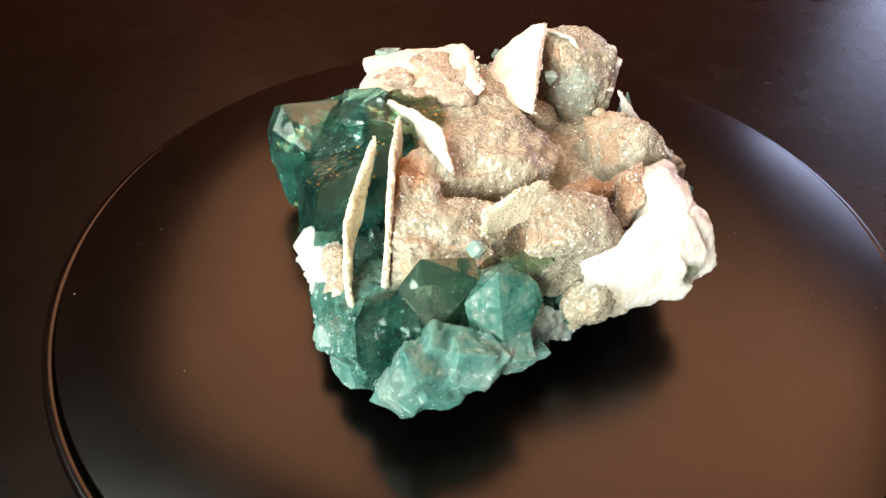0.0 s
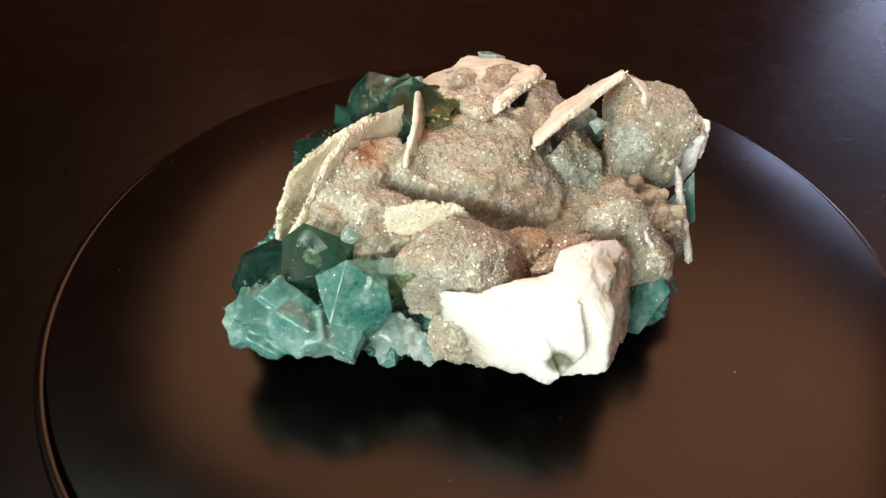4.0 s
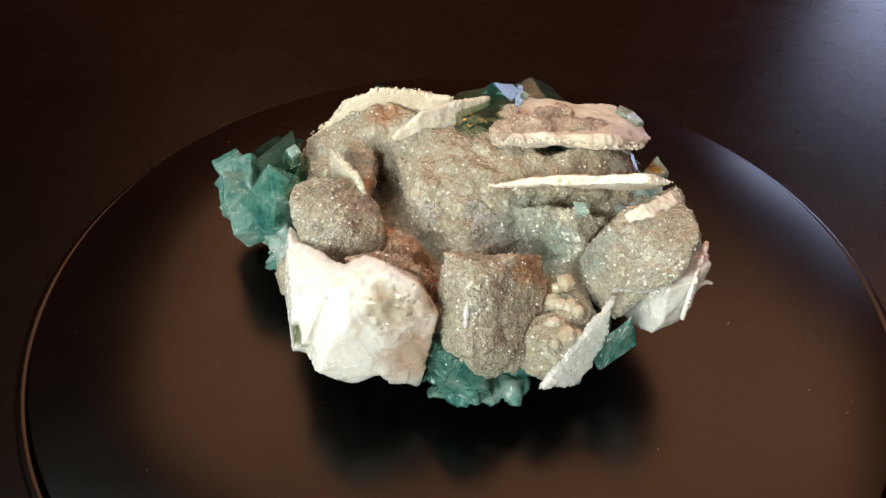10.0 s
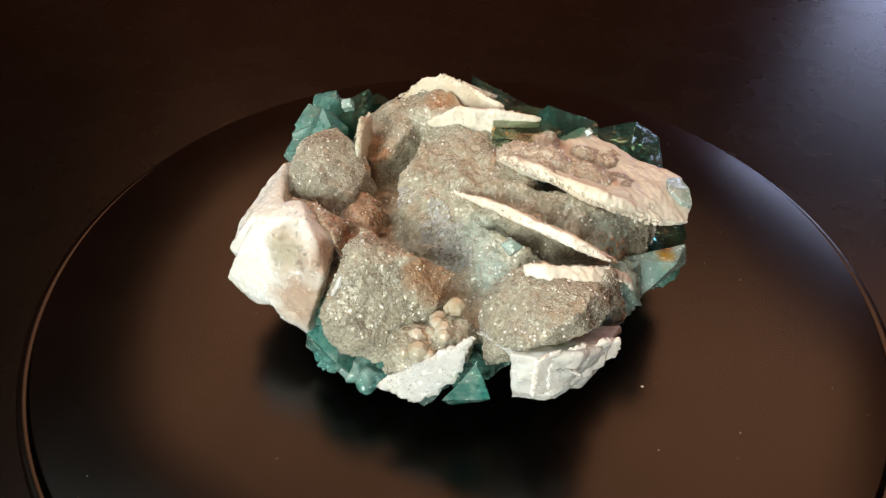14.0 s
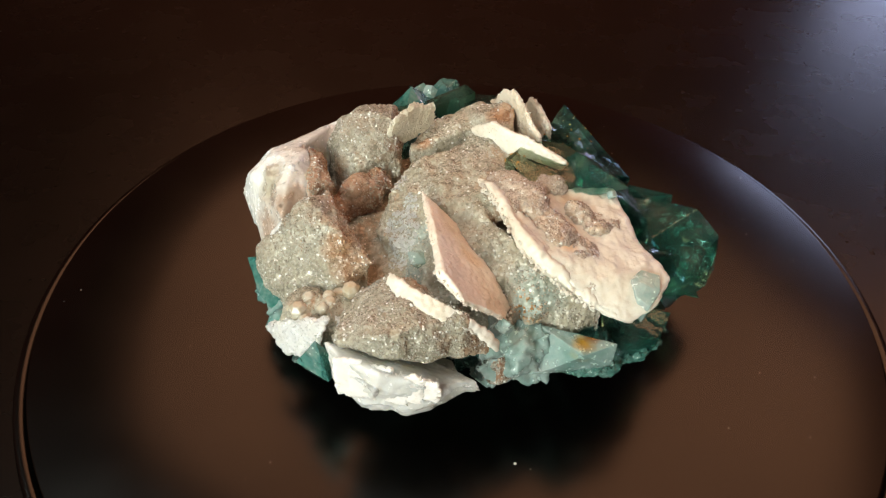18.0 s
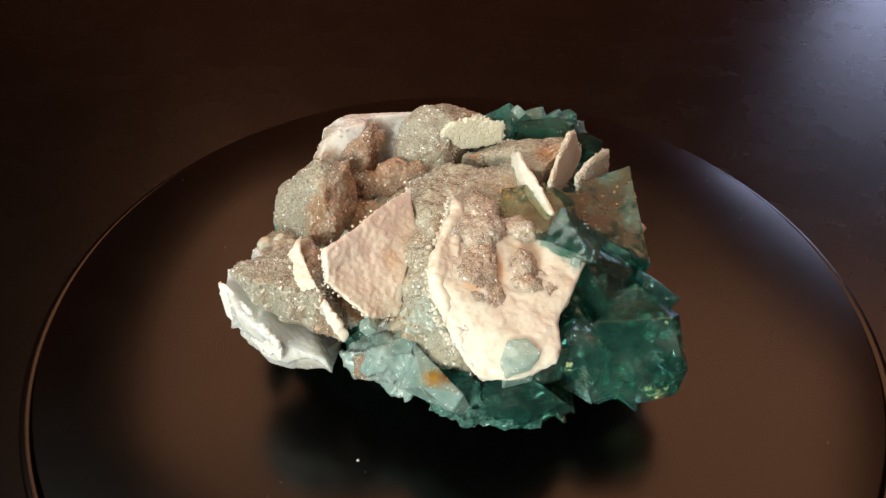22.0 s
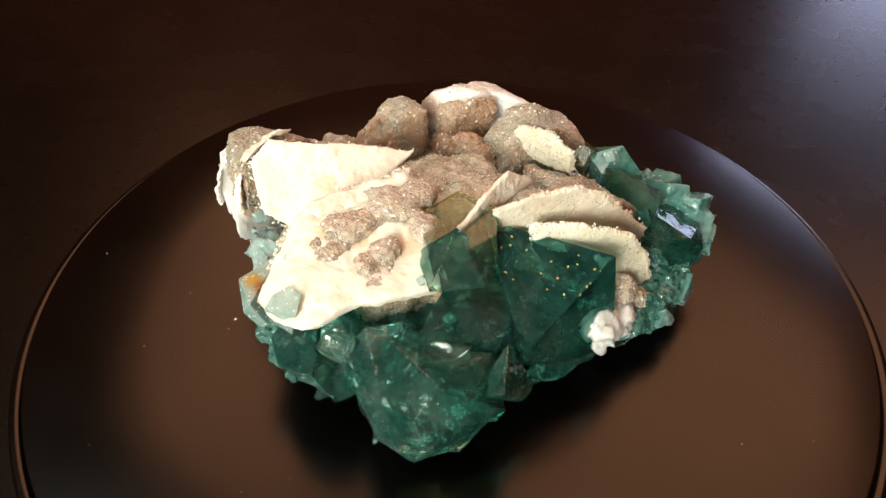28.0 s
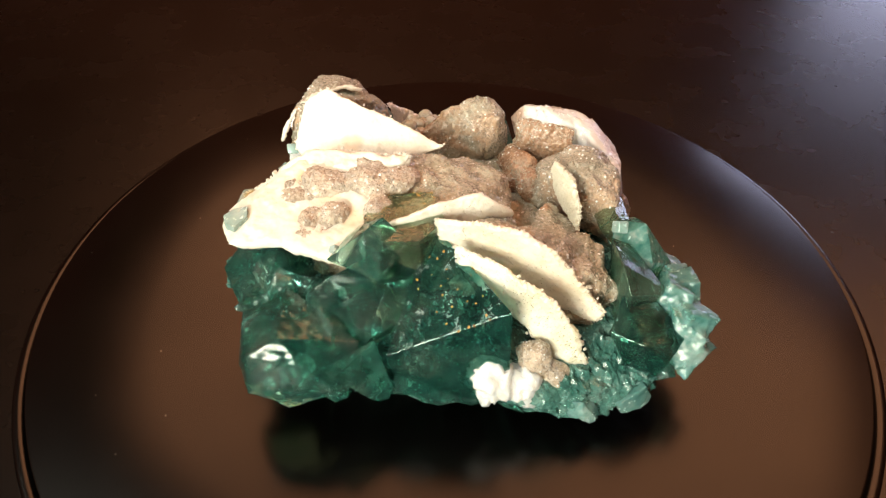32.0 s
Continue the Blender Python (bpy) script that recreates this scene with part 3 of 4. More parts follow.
# massive base that carries everything and rests on the platter
BASE = [(-21, -69), (6, -55), (25, -42), (43, -32), (52, -12), (51, 8), (50, 24), (45, 31), (36, 42), (24, 46), (6, 44), (-12, 47), (-27, 48), (-45, 39), (-57, 29), (-58, 10), (-49, -12), (-48, -33), (-38, -54)]
matrix = fused("matrix", [[(x * s, y * s, z) for x, y in BASE for z, s in ((0.2, 0.95), (5, 1.0), (13, 1.0), (19, 0.94), (22, 0.7))],
                          [(-8, 47, 3), (-26, 50, 4), (-17, 58.5, 20), (-8, 56, 24), (-32, 56, 20), (-37, 53, 19), (-12, 40, 5), (-10, 46, 28)],
                          [(4, 46, 3), (8, 50, 20), (-6, 51, 22), (18, 48, 8), (18, 50, 18), (2, 44, 26), (14, 40, 26)]],
               M_MASS, specimen, "massive broken blue-green fluorite base", 1.1, 1, 1.6, 0, 5, fine=0.5, ledge=1.0, flat=True)

# quartz druse: the bed, the lumps on it and the knobs
bed = fused("druse_bed", [
    footed([(-20, -10, 41), (-12, -22, 40), (-6, -6, 44), (-2, 9, 45.5), (6, 16, 43), (12, 3, 40.5), (8, -12, 39.5), (17, -10, 34.5), (18, 9, 31), (24, -2, 28), (22, 11, 28), (12, 22, 33), (-4, 22, 42), (-20, 12, 41)], 16),
    footed([(-21, -44, 36), (-19, -28, 41), (-10, -24, 39), (0, -28, 37), (2, -36, 33), (-4, -44, 31), (-16, -49, 29), (8, -26, 34)], 16),
    footed([(-20, -40, 24), (28, -34, 25), (45, -14, 25), (43, 26, 24), (20, 40, 26), (-8, 43, 27), (-26, 32, 28), (-30, 0, 27)], 12),
    footed([(2, 12, 43.5), (-2, 30, 44.5), (-6, 42, 40.5), (4, 45, 31), (8, 34, 36.5), (11, 16, 38)], 14),
    footed([(14, 14, 37.5), (15, 26, 37), (12, 38, 33), (20, 33, 31), (22, 20, 30), (26, 28, 26)], 14),
    footed([(-21, -12, 45), (-23.5, -22, 46.5), (-24.5, -32, 44), (-24.5, -40, 36), (-23.5, -45, 28), (-12, -26, 41), (-13, -40, 34), (-12, -14, 42)], 16),
    footed([(-6, 40, 42), (-15, 47, 37.5), (-20, 50, 33), (0, 47, 34), (-3, 36, 42), (-12, 38, 40)], 18)],
    M_DRUSE, specimen, "grey and rust-brown sparkling quartz druse", 0.7, 5, 2.0, 1.5, 1, fine=0.35)
grains("quartz_crust", bed, bed, M_GRAIN, 14000, (0.35, 0.95), -0.2, 77, tall=0.5)
grains("quartz_glint", bed, bed, M_GLINT, 800, (0.3, 0.9), 0, 78, tall=0.8)
DRUSE = (
    ([[(8, -40, 42), (12, -30, 44.5), (18, -33, 46), (25, -37, 43), (28, -28, 40), (23, -20, 35), (11, -24, 38), (13, -46, 40), (26, -42, 37), (6, -45, 37), (31, -36, 34), (12, -20, 28), (30, -20, 26), (32, -38, 20), (10, -45, 20)]],
     M_DRUSE, 2600, "domed brown lump crusted with sparkling quartz"),
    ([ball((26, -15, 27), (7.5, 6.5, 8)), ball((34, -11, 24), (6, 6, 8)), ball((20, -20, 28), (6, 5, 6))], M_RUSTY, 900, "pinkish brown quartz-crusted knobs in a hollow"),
    ([[(36, -6, 40.5), (42, 0.5, 42.5), (45, 4, 41), (36, 12, 40), (29, 20, 34), (37, 20, 30), (51, -3, 33), (57, 0, 29), (54, 10, 24), (50, -6, 22), (31, 0, 28), (58, 3, 18), (50, 16, 14), (34, 20, 14), (36, -6, 16)]],
     M_DRUSE, 2600, "boxy tan lump crusted with sparkling quartz"),
    ([[(29, 33, 44.5), (24, 40, 46), (18, 51.5, 45.5), (10, 52, 38), (11, 53, 33), (32, 53, 46.5), (40, 50.5, 45), (33, 55, 40), (45, 46.5, 40), (44, 38, 34), (36, 31, 38), (28, 28, 33), (22, 36, 20), (38, 44, 28), (20, 47, 28), (30, 28, 22), (42, 36, 22)]],
     M_DRUSE, 2600, "grey quartz-crusted lump under a pale blade"),
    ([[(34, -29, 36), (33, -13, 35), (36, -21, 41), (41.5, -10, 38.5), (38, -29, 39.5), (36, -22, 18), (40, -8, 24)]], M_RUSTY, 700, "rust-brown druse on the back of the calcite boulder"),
    ([ball((-11, 19, 44.5), (6, 8, 4)), ball((-23.5, 25, 41.8), (4.4, 4.4, 3.8)), ball((-13, 30, 43.5), (6, 8, 3.2)), ball((-20, 14, 42.5), (6, 4, 3.5)), ball((-30, 28, 39.8), (4, 6, 2)), ball((-18, 38, 41.2), (5, 6, 2.4)), ball((-8, 12, 45), (6, 6, 3.4)), ball((-5, 21, 46), (3, 6, 2.6)), ball((-16, 45, 39.5), (4, 4, 2)), ball((-26, 31, 41), (4.5, 3, 2.4))], M_PINK, 1500, "pinkish druse on the slab"),
    ([ball((23, -45, 20), (7, 4, 8)), ball((32, -42, 13), (7, 4, 7)), ball((19, -44.5, 11), (5, 4, 6))], M_DRUSE, 700, "grey-brown druse at the foot of the calcite"),
    ([ball((-39.5, -33, 22), (4, 5, 7)), ball((-39, -38, 16), (4, 5, 7))], M_PINK, 500, "small brown crusted knob"),
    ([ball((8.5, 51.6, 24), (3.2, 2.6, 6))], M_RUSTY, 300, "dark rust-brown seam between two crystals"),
    ([ball((47, 20, 19), (8, 9, 9)), ball((40, 25, 22), (8, 6, 8))], M_DRUSE, 800, "tan druse between two lumps"))
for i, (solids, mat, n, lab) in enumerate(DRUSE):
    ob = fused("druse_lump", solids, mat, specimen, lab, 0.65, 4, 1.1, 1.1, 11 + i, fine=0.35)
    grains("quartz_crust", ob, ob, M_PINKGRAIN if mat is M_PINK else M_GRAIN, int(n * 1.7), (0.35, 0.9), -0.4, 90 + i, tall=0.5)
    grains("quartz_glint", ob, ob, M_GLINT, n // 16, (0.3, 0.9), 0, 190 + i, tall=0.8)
rk = random.Random(4)
for i in range(15):
    f = i / 14
    c = (38 + 14 * f + rk.uniform(-3, 3), 25 - 4 * f + rk.uniform(-3.5, 3.5), 29.5 - 7 * f + rk.uniform(-2.5, 2))
    r = rk.uniform(1.4, 2.6)
    crystal("quartz_knob", [(c[0] + r * math.cos(a) * s, c[1] + r * math.sin(a) * s, c[2] + z * r) for z, s in ((-0.6, 0.9), (0.35, 1.0), (0.85, 0.5)) for a in [k * math.pi / 3 + i for k in range(6)]],
            M_KNOB, specimen, "", 40 + i, 0, 0.1, 0.3, 0.2)

# white calcite
boulder = fused("calcite_boulder", [
    [(38.5, -24, 41.3), (43, -17.5, 42.3), (46.5, -10.5, 39.5), (51, -15, 38.6), (49, -6.5, 33), (54, -10, 15), (56, -24, 12), (58.4, -34, 22), (56, -30.5, 31), (52.5, -22, 38.8), (48, -30, 39), (42, -37, 35), (43, -42, 16), (47, -26, 4), (51, -13, 5), (38, -32, 5), (38, -12, 35)],
    [(19, -45, 34), (25, -44, 37), (38, -36, 36.5), (46, -41, 31), (51, -41.5, 22), (46, -42.5, 14), (33, -44, 12), (22, -47, 24), (30, -34, 30), (42, -33, 4)],
    [(38, -36, 36.5), (49, -32, 38), (44, -40, 33), (54, -36.5, 29), (50, -41, 20), (40, -34, 35), (44, -36, 10)],
    [(28, -41, 37), (38, -35, 38.5), (41, -28, 40), (49, -30, 39), (44, -38, 35), (34, -41, 30), (40, -30, 30)]],
    M_CALCITE, specimen, "bright white calcite boulder with a brown hollow", 0.45, 1, 0.35, 0, 3, [(51, -20, 37.5, 7, 1.2), (51.5, -14.5, 35.5, 4.5, 1.0), (53.5, -23, 36, 4, 0.7), (50, -41, 25, 3, 0.8)], 0.14, 0.22)
specks("calcite_crumb", boulder, (47, -13, 38), 11, 70, (0.4, 1.1), M_CALCITE, boulder, "small white calcite flakes along the rim", 5)
fused("calcite_knob", [ball((-46.5, -24, 18.5), (6.5, 7, 7)), ball((-42.5, -31, 15), (6, 6, 7))], M_CALCITE, specimen, "small rough white calcite knob", 0.8, 2, 1.2, 1.5, 9, fine=0.5, ledge=0.8)
fused("calcite_slab", [[(46.8, 44, 38), (46.2, 45, 26), (44.5, 44.5, 20), (40, 52.5, 31), (40, 53.5, 21), (33, 56.5, 30), (32, 56, 20), (24, 57.8, 28), (22, 56.5, 18), (15, 55.3, 21), (14.5, 55.5, 24), (15.5, 55.6, 28), (20, 55, 30), (28.5, 58, 34), (37.5, 55.5, 38), (44.5, 50, 38.6), (30, 42, 30), (34, 40, 14), (20, 44, 14)]],
      M_CALCITE, specimen, "white broken calcite dome below a druse lump", 0.5, 2, 0.7, 0, 6, [(20, 57, 22, 6, 1.6), (38, 55, 21, 5, 1.0)], 0.12, 0.15)

# fluorite: (corners, material, label)
FLUORITE = (
    ([(-43.5, -27.5, 41.2), (-20.5, -1, 42.5), (-55, 0, 29), (-51, -21.7, 12), (-47, -29, 18), (-38, -25, 30), (-30, -22, 8), (-50, 0, 8), (-20, -8, 34)], M_DARK, "large dark green fluorite crystal"),
    ([(-65.5, 31, 29.5), (-68.5, 28.5, 22), (-67, 32.5, 16), (-60, 38, 18), (-61.5, 24.5, 34.5), (-64, 17.5, 29.5), (-65, 31, 12), (-63, 28, 5), (-64, 10, 3), (-62, 8, 18), (-52, 8, 28), (-44, 30, 33), (-50, 40, 26), (-46, 40, 8), (-40, 20, 4)], M_FLUOR, "large green fluorite crystal with a broken side"),
    ([(-64, 10, 28), (-52, 4, 30), (-56, -2, 18), (-60, 16, 24), (-50, 8, 15), (-58, 0, 12)], M_FLUOR, ""),
    ([(-29.5, 9, 49.6), (-25.6, 18.5, 41), (-41, 20, 42.5), (-42, 6, 40), (-28, 2, 41), (-34, 12, 32)], M_FLUOR, "shiny octahedral fluorite crystal"),
    ([(-12, 2, 46), (-22, -5, 46), (-31, -1, 45.5), (-34, 8, 45.5), (-26, 16, 45), (-16, 15, 44.5), (-14, 14, 30), (-34, 12, 28), (-12, 0, 32), (-32, -2, 34)], M_OLIVE, ""),
    ([(-17.6, -49, 39.8), (-5, -45.5, 36.5), (-4, -51, 34.5), (-14.6, -62.5, 29.5), (-22.5, -52, 34), (-20, -50, 14), (-8, -48, 14), (-14, -60, 14)], M_DEEP, "dark green fluorite crystal with a sharp top"),
    ([(-0.5, -53.4, 39.5), (4, -45, 35.2), (9.3, -50.7, 33.1), (-3.6, -46, 33), (10.9, -51.5, 28.5), (7.5, -58, 25), (0.8, -62.5, 26.5), (-5, -59, 30), (-8, -57, 33), (2, -48, 14), (6, -55, 14), (-4, -58, 14)], M_CLEAR, "teal fluorite crystal with a bright edge"),
    ([(3, -46, 37), (12, -42, 38), (13.5, -46, 36), (3, -50, 35), (1, -42, 33), (10, -39, 32), (6, -46, 24)], M_OLIVE, "small olive fluorite crystal"),
    (block((-24, -56, 22), (9, 9, 12), (14, -18, 32), 5), M_DEEP, "dark fluorite crystal between two others"),
    ([(60, -3, 23.5), (56, -10, 8), (54, 8, 6), (52, 2, 27), (58.5, 5, 17), (50, -4, 10), (48, 6, 8)], M_CLEAR, "teal fluorite crystal at the foot"),
    ([(48, 37, 31), (53, 32, 18.5), (46.6, 41, 19), (42, 34, 16), (47, 33, 9)], M_CLEAR, "bright teal fluorite crystal"),
    ([(-3, 47, 31), (-19, 57.5, 30.5), (-9.5, 58.6, 31), (-17, 59.5, 26), (0, 53, 20), (-8, 49, 8), (-22, 50, 8), (-5, 42, 10)], M_ICE, "pale blue-green fluorite crystal"),
    ([(-33, 55, 22), (-18, 55, 22), (-41, 48, 24), (-29, 55, 10), (-17, 51, 6), (-47, 42, 6), (-24, 42, 28)], M_FLUOR, ""),
    ([(-25.5, 52, 38.5), (-28, 54.5, 37), (-32, 52, 38.5), (-34, 48, 39.5), (-30, 46, 40.5), (-26, 48, 40.5), (-27, 54, 31), (-33, 50, 31), (-27, 47, 32)], M_ICE, "small pale green fluorite crystal on the slab"),
    ([(-24, 0, 41), (-33, 9, 41), (-42, 11, 37), (-51, 5, 30), (-42, 20, 37), (-30, 10, 25), (-52, 10, 20), (-40, -4, 30), (-46, 24, 34), (-48, 26, 24)], M_DARK, "dark green fluorite crystal under the slab"),
    ([(-55, -2, 20), (-51, -22, 14), (-49, -34, 10), (-46, -34, 2), (-53, -14, 1), (-58, 2, 1), (-57, 4, 14), (-40, -20, 20), (-40, 0, 20)], M_FLUOR, "clear green fluorite along the foot"),
    ([(-31.6, -57, 28), (-29.5, -48, 28), (-20.6, -50, 32), (-17.2, -60, 28.5), (-23.5, -67.5, 24.5), (-31, -63, 22), (-30, -58, 8), (-22, -60, 8)], M_DARK, "dark green fluorite crystal with smooth brownish faces"),
    ([(-36, -52, 14), (-30, -62, 16), (-34, -56, 1), (-22, -62, 1), (-38, -42, 2), (-24, -48, 16)], M_TEAL, ""))
FC = [crystal("fluorite_crystal", pts, mat, specimen, label or "green fluorite crystal", 10 + i) for i, (pts, mat, label) in enumerate(FLUORITE)]


def cracks(ob, pts, count, size, seed):
    """Pale flat cleavage cracks inside a clear crystal, along its four cleavage directions: one joined part."""
    rng = random.Random(seed)
    mid = sum((Vector(p) for p in pts), Vector()) / len(pts)
    tilt = Euler((0.3, -0.2, 0.5 + seed)).to_matrix()
    bm = bmesh.new()
    for i in range(count):
        a, b = rng.sample(pts, 2)
        c = mid.lerp(Vector(a).lerp(Vector(b), rng.random()), rng.uniform(0.25, 0.72))
        ax = (tilt @ Vector((rng.choice((-1, 1)), rng.choice((-1, 1)), 1))).normalized()
        sd = ax.orthogonal().normalized()
        td = ax.cross(sd)
        r = rng.uniform(*size)
        n = rng.randint(5, 7)
        ring = [c + (sd * math.cos(6.283 * k / n) + td * math.sin(6.283 * k / n) * 0.6) * r * rng.uniform(0.5, 1) for k in range(n)]
        up = [bm.verts.new((p + ax * 0.04) * MM) for p in ring]
        dn = [bm.verts.new((p - ax * 0.04) * MM) for p in ring]
        bm.faces.new(up)
        bm.faces.new(dn[::-1])
        for k in range(n):
            bm.faces.new((up[k - 1], dn[k - 1], dn[k], up[k]))
    tagged(part("cleavage_crack", bm, M_CRACK, ob, "pale flat cracks inside the crystal"), kind="stuff")


for k, n, size in ((0, 14, (1.0, 3.2)), (1, 18, (0.8, 2.8)), (6, 10, (0.8, 2.4)), (12, 10, (0.8, 2.5)), (14, 10, (0.8, 2.6)), (15, 12, (0.8, 2.6)), (16, 6, (0.6, 1.8))):
    cracks(FC[k], FLUORITE[k][0], n, size, k)
fused("granular_fluorite", [[(50, -8, 14), (57, -4, 15), (57, 6, 11), (52, 14, 11), (51, -8, 4), (55, 8, 3), (49, 18, 5), (46, 0, 16)], ball((56, 0, 12), (4, 5, 5)), ball((53, 12, 9), (4, 5, 5))],
      M_TEAL, specimen, "granular teal fluorite foot", 0.7, 2, 1.2, 1.2, 23, fine=0.5, ledge=0.7)
fused("granular_fluorite", [[(15, 52, 28), (6, 53, 31), (-6, 51, 32), (15, 49, 6), (-4, 50, 6), (2, 53, 18), (8, 53.5, 20), (5, 40, 30), (5, 40, 8)], ball((-2, 51, 14), (6, 4, 6)), ball((9, 51, 12), (6, 4, 7)), ball((4, 51, 25), (6, 4, 5))],
      M_ICE, specimen, "pale blue-grey granular fluorite wall", 0.7, 2, 1.3, 1.5, 24, fine=0.5, ledge=0.8)
# broken crystals along the foot: place, size, kind
FOOT = (((-52, 32, 15), 12, 0), ((-42, 35, 12), 12, 1), ((-36, 42, 13), 12, 0), ((-28, 45, 9), 11, 1), ((-18, 48, 12), 10, 2), ((-8, 46, 14), 10, 2), ((2, 44, 10), 10, 2), ((12, 43, 10), 9, 2),
        ((-54, 18, 10), 13, 0), ((-49, 2, 9), 13, 0), ((-46, -12, 8), 12, 0), ((-41, -46, 8), 10, 1), ((-31, -57, 9), 11, 1), ((-24, -61, 14), 11, 0), ((-48, 16, 25), 12, 0), ((-42, 32, 26), 11, 0), ((-33, 40, 26), 10, 0),
        ((8, -50, 10), 9, 1), ((18, -43, 10), 9, 1), ((48, -3, 10), 10, 1), ((48, 24, 9), 9, 1))
rf = random.Random(8)


def chunk(c, s, i):
    """Corners of a broken cuboid with some corners knocked off."""
    turn = Euler([rf.uniform(-0.7, 0.7) for _ in range(3)]).to_matrix()
    pts = []
    for q in block((0, 0, 0), (s, s * rf.uniform(0.7, 1.1), s * rf.uniform(0.8, 1.2)), seed=i, skew=0.25):
        q = Vector(q) * (0.6 if rf.random() < 0.35 else 1)
        p = turn @ (q + Vector((rf.uniform(-1, 1), rf.uniform(-1, 1), 0))) + Vector(c)
        pts.append((p.x, p.y, max(p.z, 0.6)))
    return pts


for i, (c, s, k) in enumerate(FOOT):
    crystal("fluorite_crystal", chunk(c, s, i), (M_FLUOR, M_TEAL, M_ICE)[k], specimen,
            ("dark green broken fluorite crystal", "teal broken fluorite crystal", "pale blue broken fluorite crystal")[k], 50 + i, 4, 0.22, 0.33)
fused("granular_fluorite", [[(-24, -73, 26), (-26.5, -70, 19), (-22, -72.5, 12), (-12, -72, 16), (-2, -69, 20), (1, -65, 19), (1, -60, 24), (-4, -60, 28), (-12, -61, 29), (-21, -64, 29), (-28, -66, 17), (-10, -62, 10)]]
      + [block(c, size, turn, 120 + i, 0.2) for i, (c, size, turn) in enumerate((((-17, -68, 24), (11, 9, 9), (20, 10, 30)), ((-7, -65.5, 24), (10, 9, 9), (-12, 25, 10)), ((-21, -68.5, 18), (10, 8, 9), (30, -14, 60)), ((-2, -64, 22), (9, 8, 9), (10, -25, 40)), ((-12, -63, 27), (10, 8, 7), (24, 30, 5)), ((-14, -70, 17), (10, 6, 8), (10, 20, 15)), ((3, -60.5, 21), (9, 8, 9), (25, 15, 20))))],
      M_TEAL, specimen, "broad glassy teal fluorite mass of blocks grown together", 0.5, 2, 0.4, 0.25, 21, fine=0.15, ledge=0.18)
fused("granular_fluorite", [[(2, -57, 15), (-8, -63, 18), (-4, -62, 24), (3, -58, 24), (-12, -62, 12), (13, -52, 18), (17, -49, 7), (2, -55, 4), (20, -46, 16), (25, -43, 6), (10, -46, 24)], ball((8, -53, 9), (6, 5, 6)), ball((19, -46, 9), (6, 4, 6))],
      M_ICE, specimen, "pale grey-green granular fluorite foot", 0.7, 2, 1.2, 1.4, 22, fine=0.5, ledge=0.6)
for c, r, n in (((-37, -10, 37.5), 9, 30), ((-44, -17, 38), 6, 14), ((-27, -4, 38), 5, 10), ((-24, -18, 41), 6, 6)):
    specks("iron_fleck", FC[0], c, r, n, (0.2, 0.6), M_RUST, FC[0], "rust-gold flecks in the crystal face", 3, 0.3)
specks("iron_fleck", FC[4], (-18, 6, 44), 8, 24, (0.2, 0.8), M_RUST, FC[4], "rust-gold flecks in the crystal face", 4)

# the broad slab with its raised white ridge
slab = fused("slab", [[(-3, 12, 46), (-6, 39, 45.5), (-36, 38, 39), (-39, 16, 40.5), (-24, 17, 43), (-5, 13, 42), (-8, 39, 42), (-36, 38, 36.5), (-38, 17, 37.5)],
               [(-6, 39, 45.5), (-12, 48, 40), (-22, 57, 34.5), (-31, 54, 36), (-38.4, 48, 37), (-36, 37, 39), (-8, 39, 42), (-22, 55, 32.5), (-31, 53, 34), (-37, 47, 35), (-36, 38, 36.5)]]
      + [[(-1, 11, 47), (-3, 28, 47.3), (-5, 39, 46), (-11, 13, 44.5), (-13, 38, 43.5), (-3, 12, 43), (-5, 39, 42.5), (-12, 14, 41), (-13, 38, 41)]],
      M_SLAB, specimen, "broad creamy white slab with a raised edge", 0.6, 3, 1.0, 0.5, 31, fine=0.3, dents=[(-24, 26, 42, 9, 0.8)])
RAILS = ([(-1, 11.5, 47.6), (-3, 18, 46.6), (-3.8, 28, 46), (-5.4, 38, 44.2), (-10.4, 44.5, 40.4), (-16.4, 50, 36.8), (-21.5, 54.5, 34.2)],
         [(-4, 13, 46), (-6, 20, 45.2), (-8.5, 29, 45), (-11, 37, 43), (-15, 42.5, 40.6), (-20.5, 48, 37.6), (-25, 53, 35)])
ridge = fused("slab_ridge", tube(RAILS[0], (0.8, 1.5, 2.0, 2.3, 2.3, 2.1, 1.4)) + [[(x, y, z + d) for r in RAILS for x, y, z in r[k:k + 2] for d in (-1.5, 1.0)] for k in range(6)],
              M_RIDGE, specimen, "raised white edge of the slab", 0.55, 6, 1.3, 0.5, 33, fine=0.4, ledge=0.12)
edge_teeth("edge_crust", [(-0.5, 11.5, 48), (-1.6, 18, 47), (-2, 28, 46.4), (-3.2, 38.5, 44.4), (-8.6, 46, 40.4), (-15, 51.8, 36.8)], M_RIDGE, ridge, 130, (0.4, 0.9), 0.4, 333, "jagged little crystals along the edge")

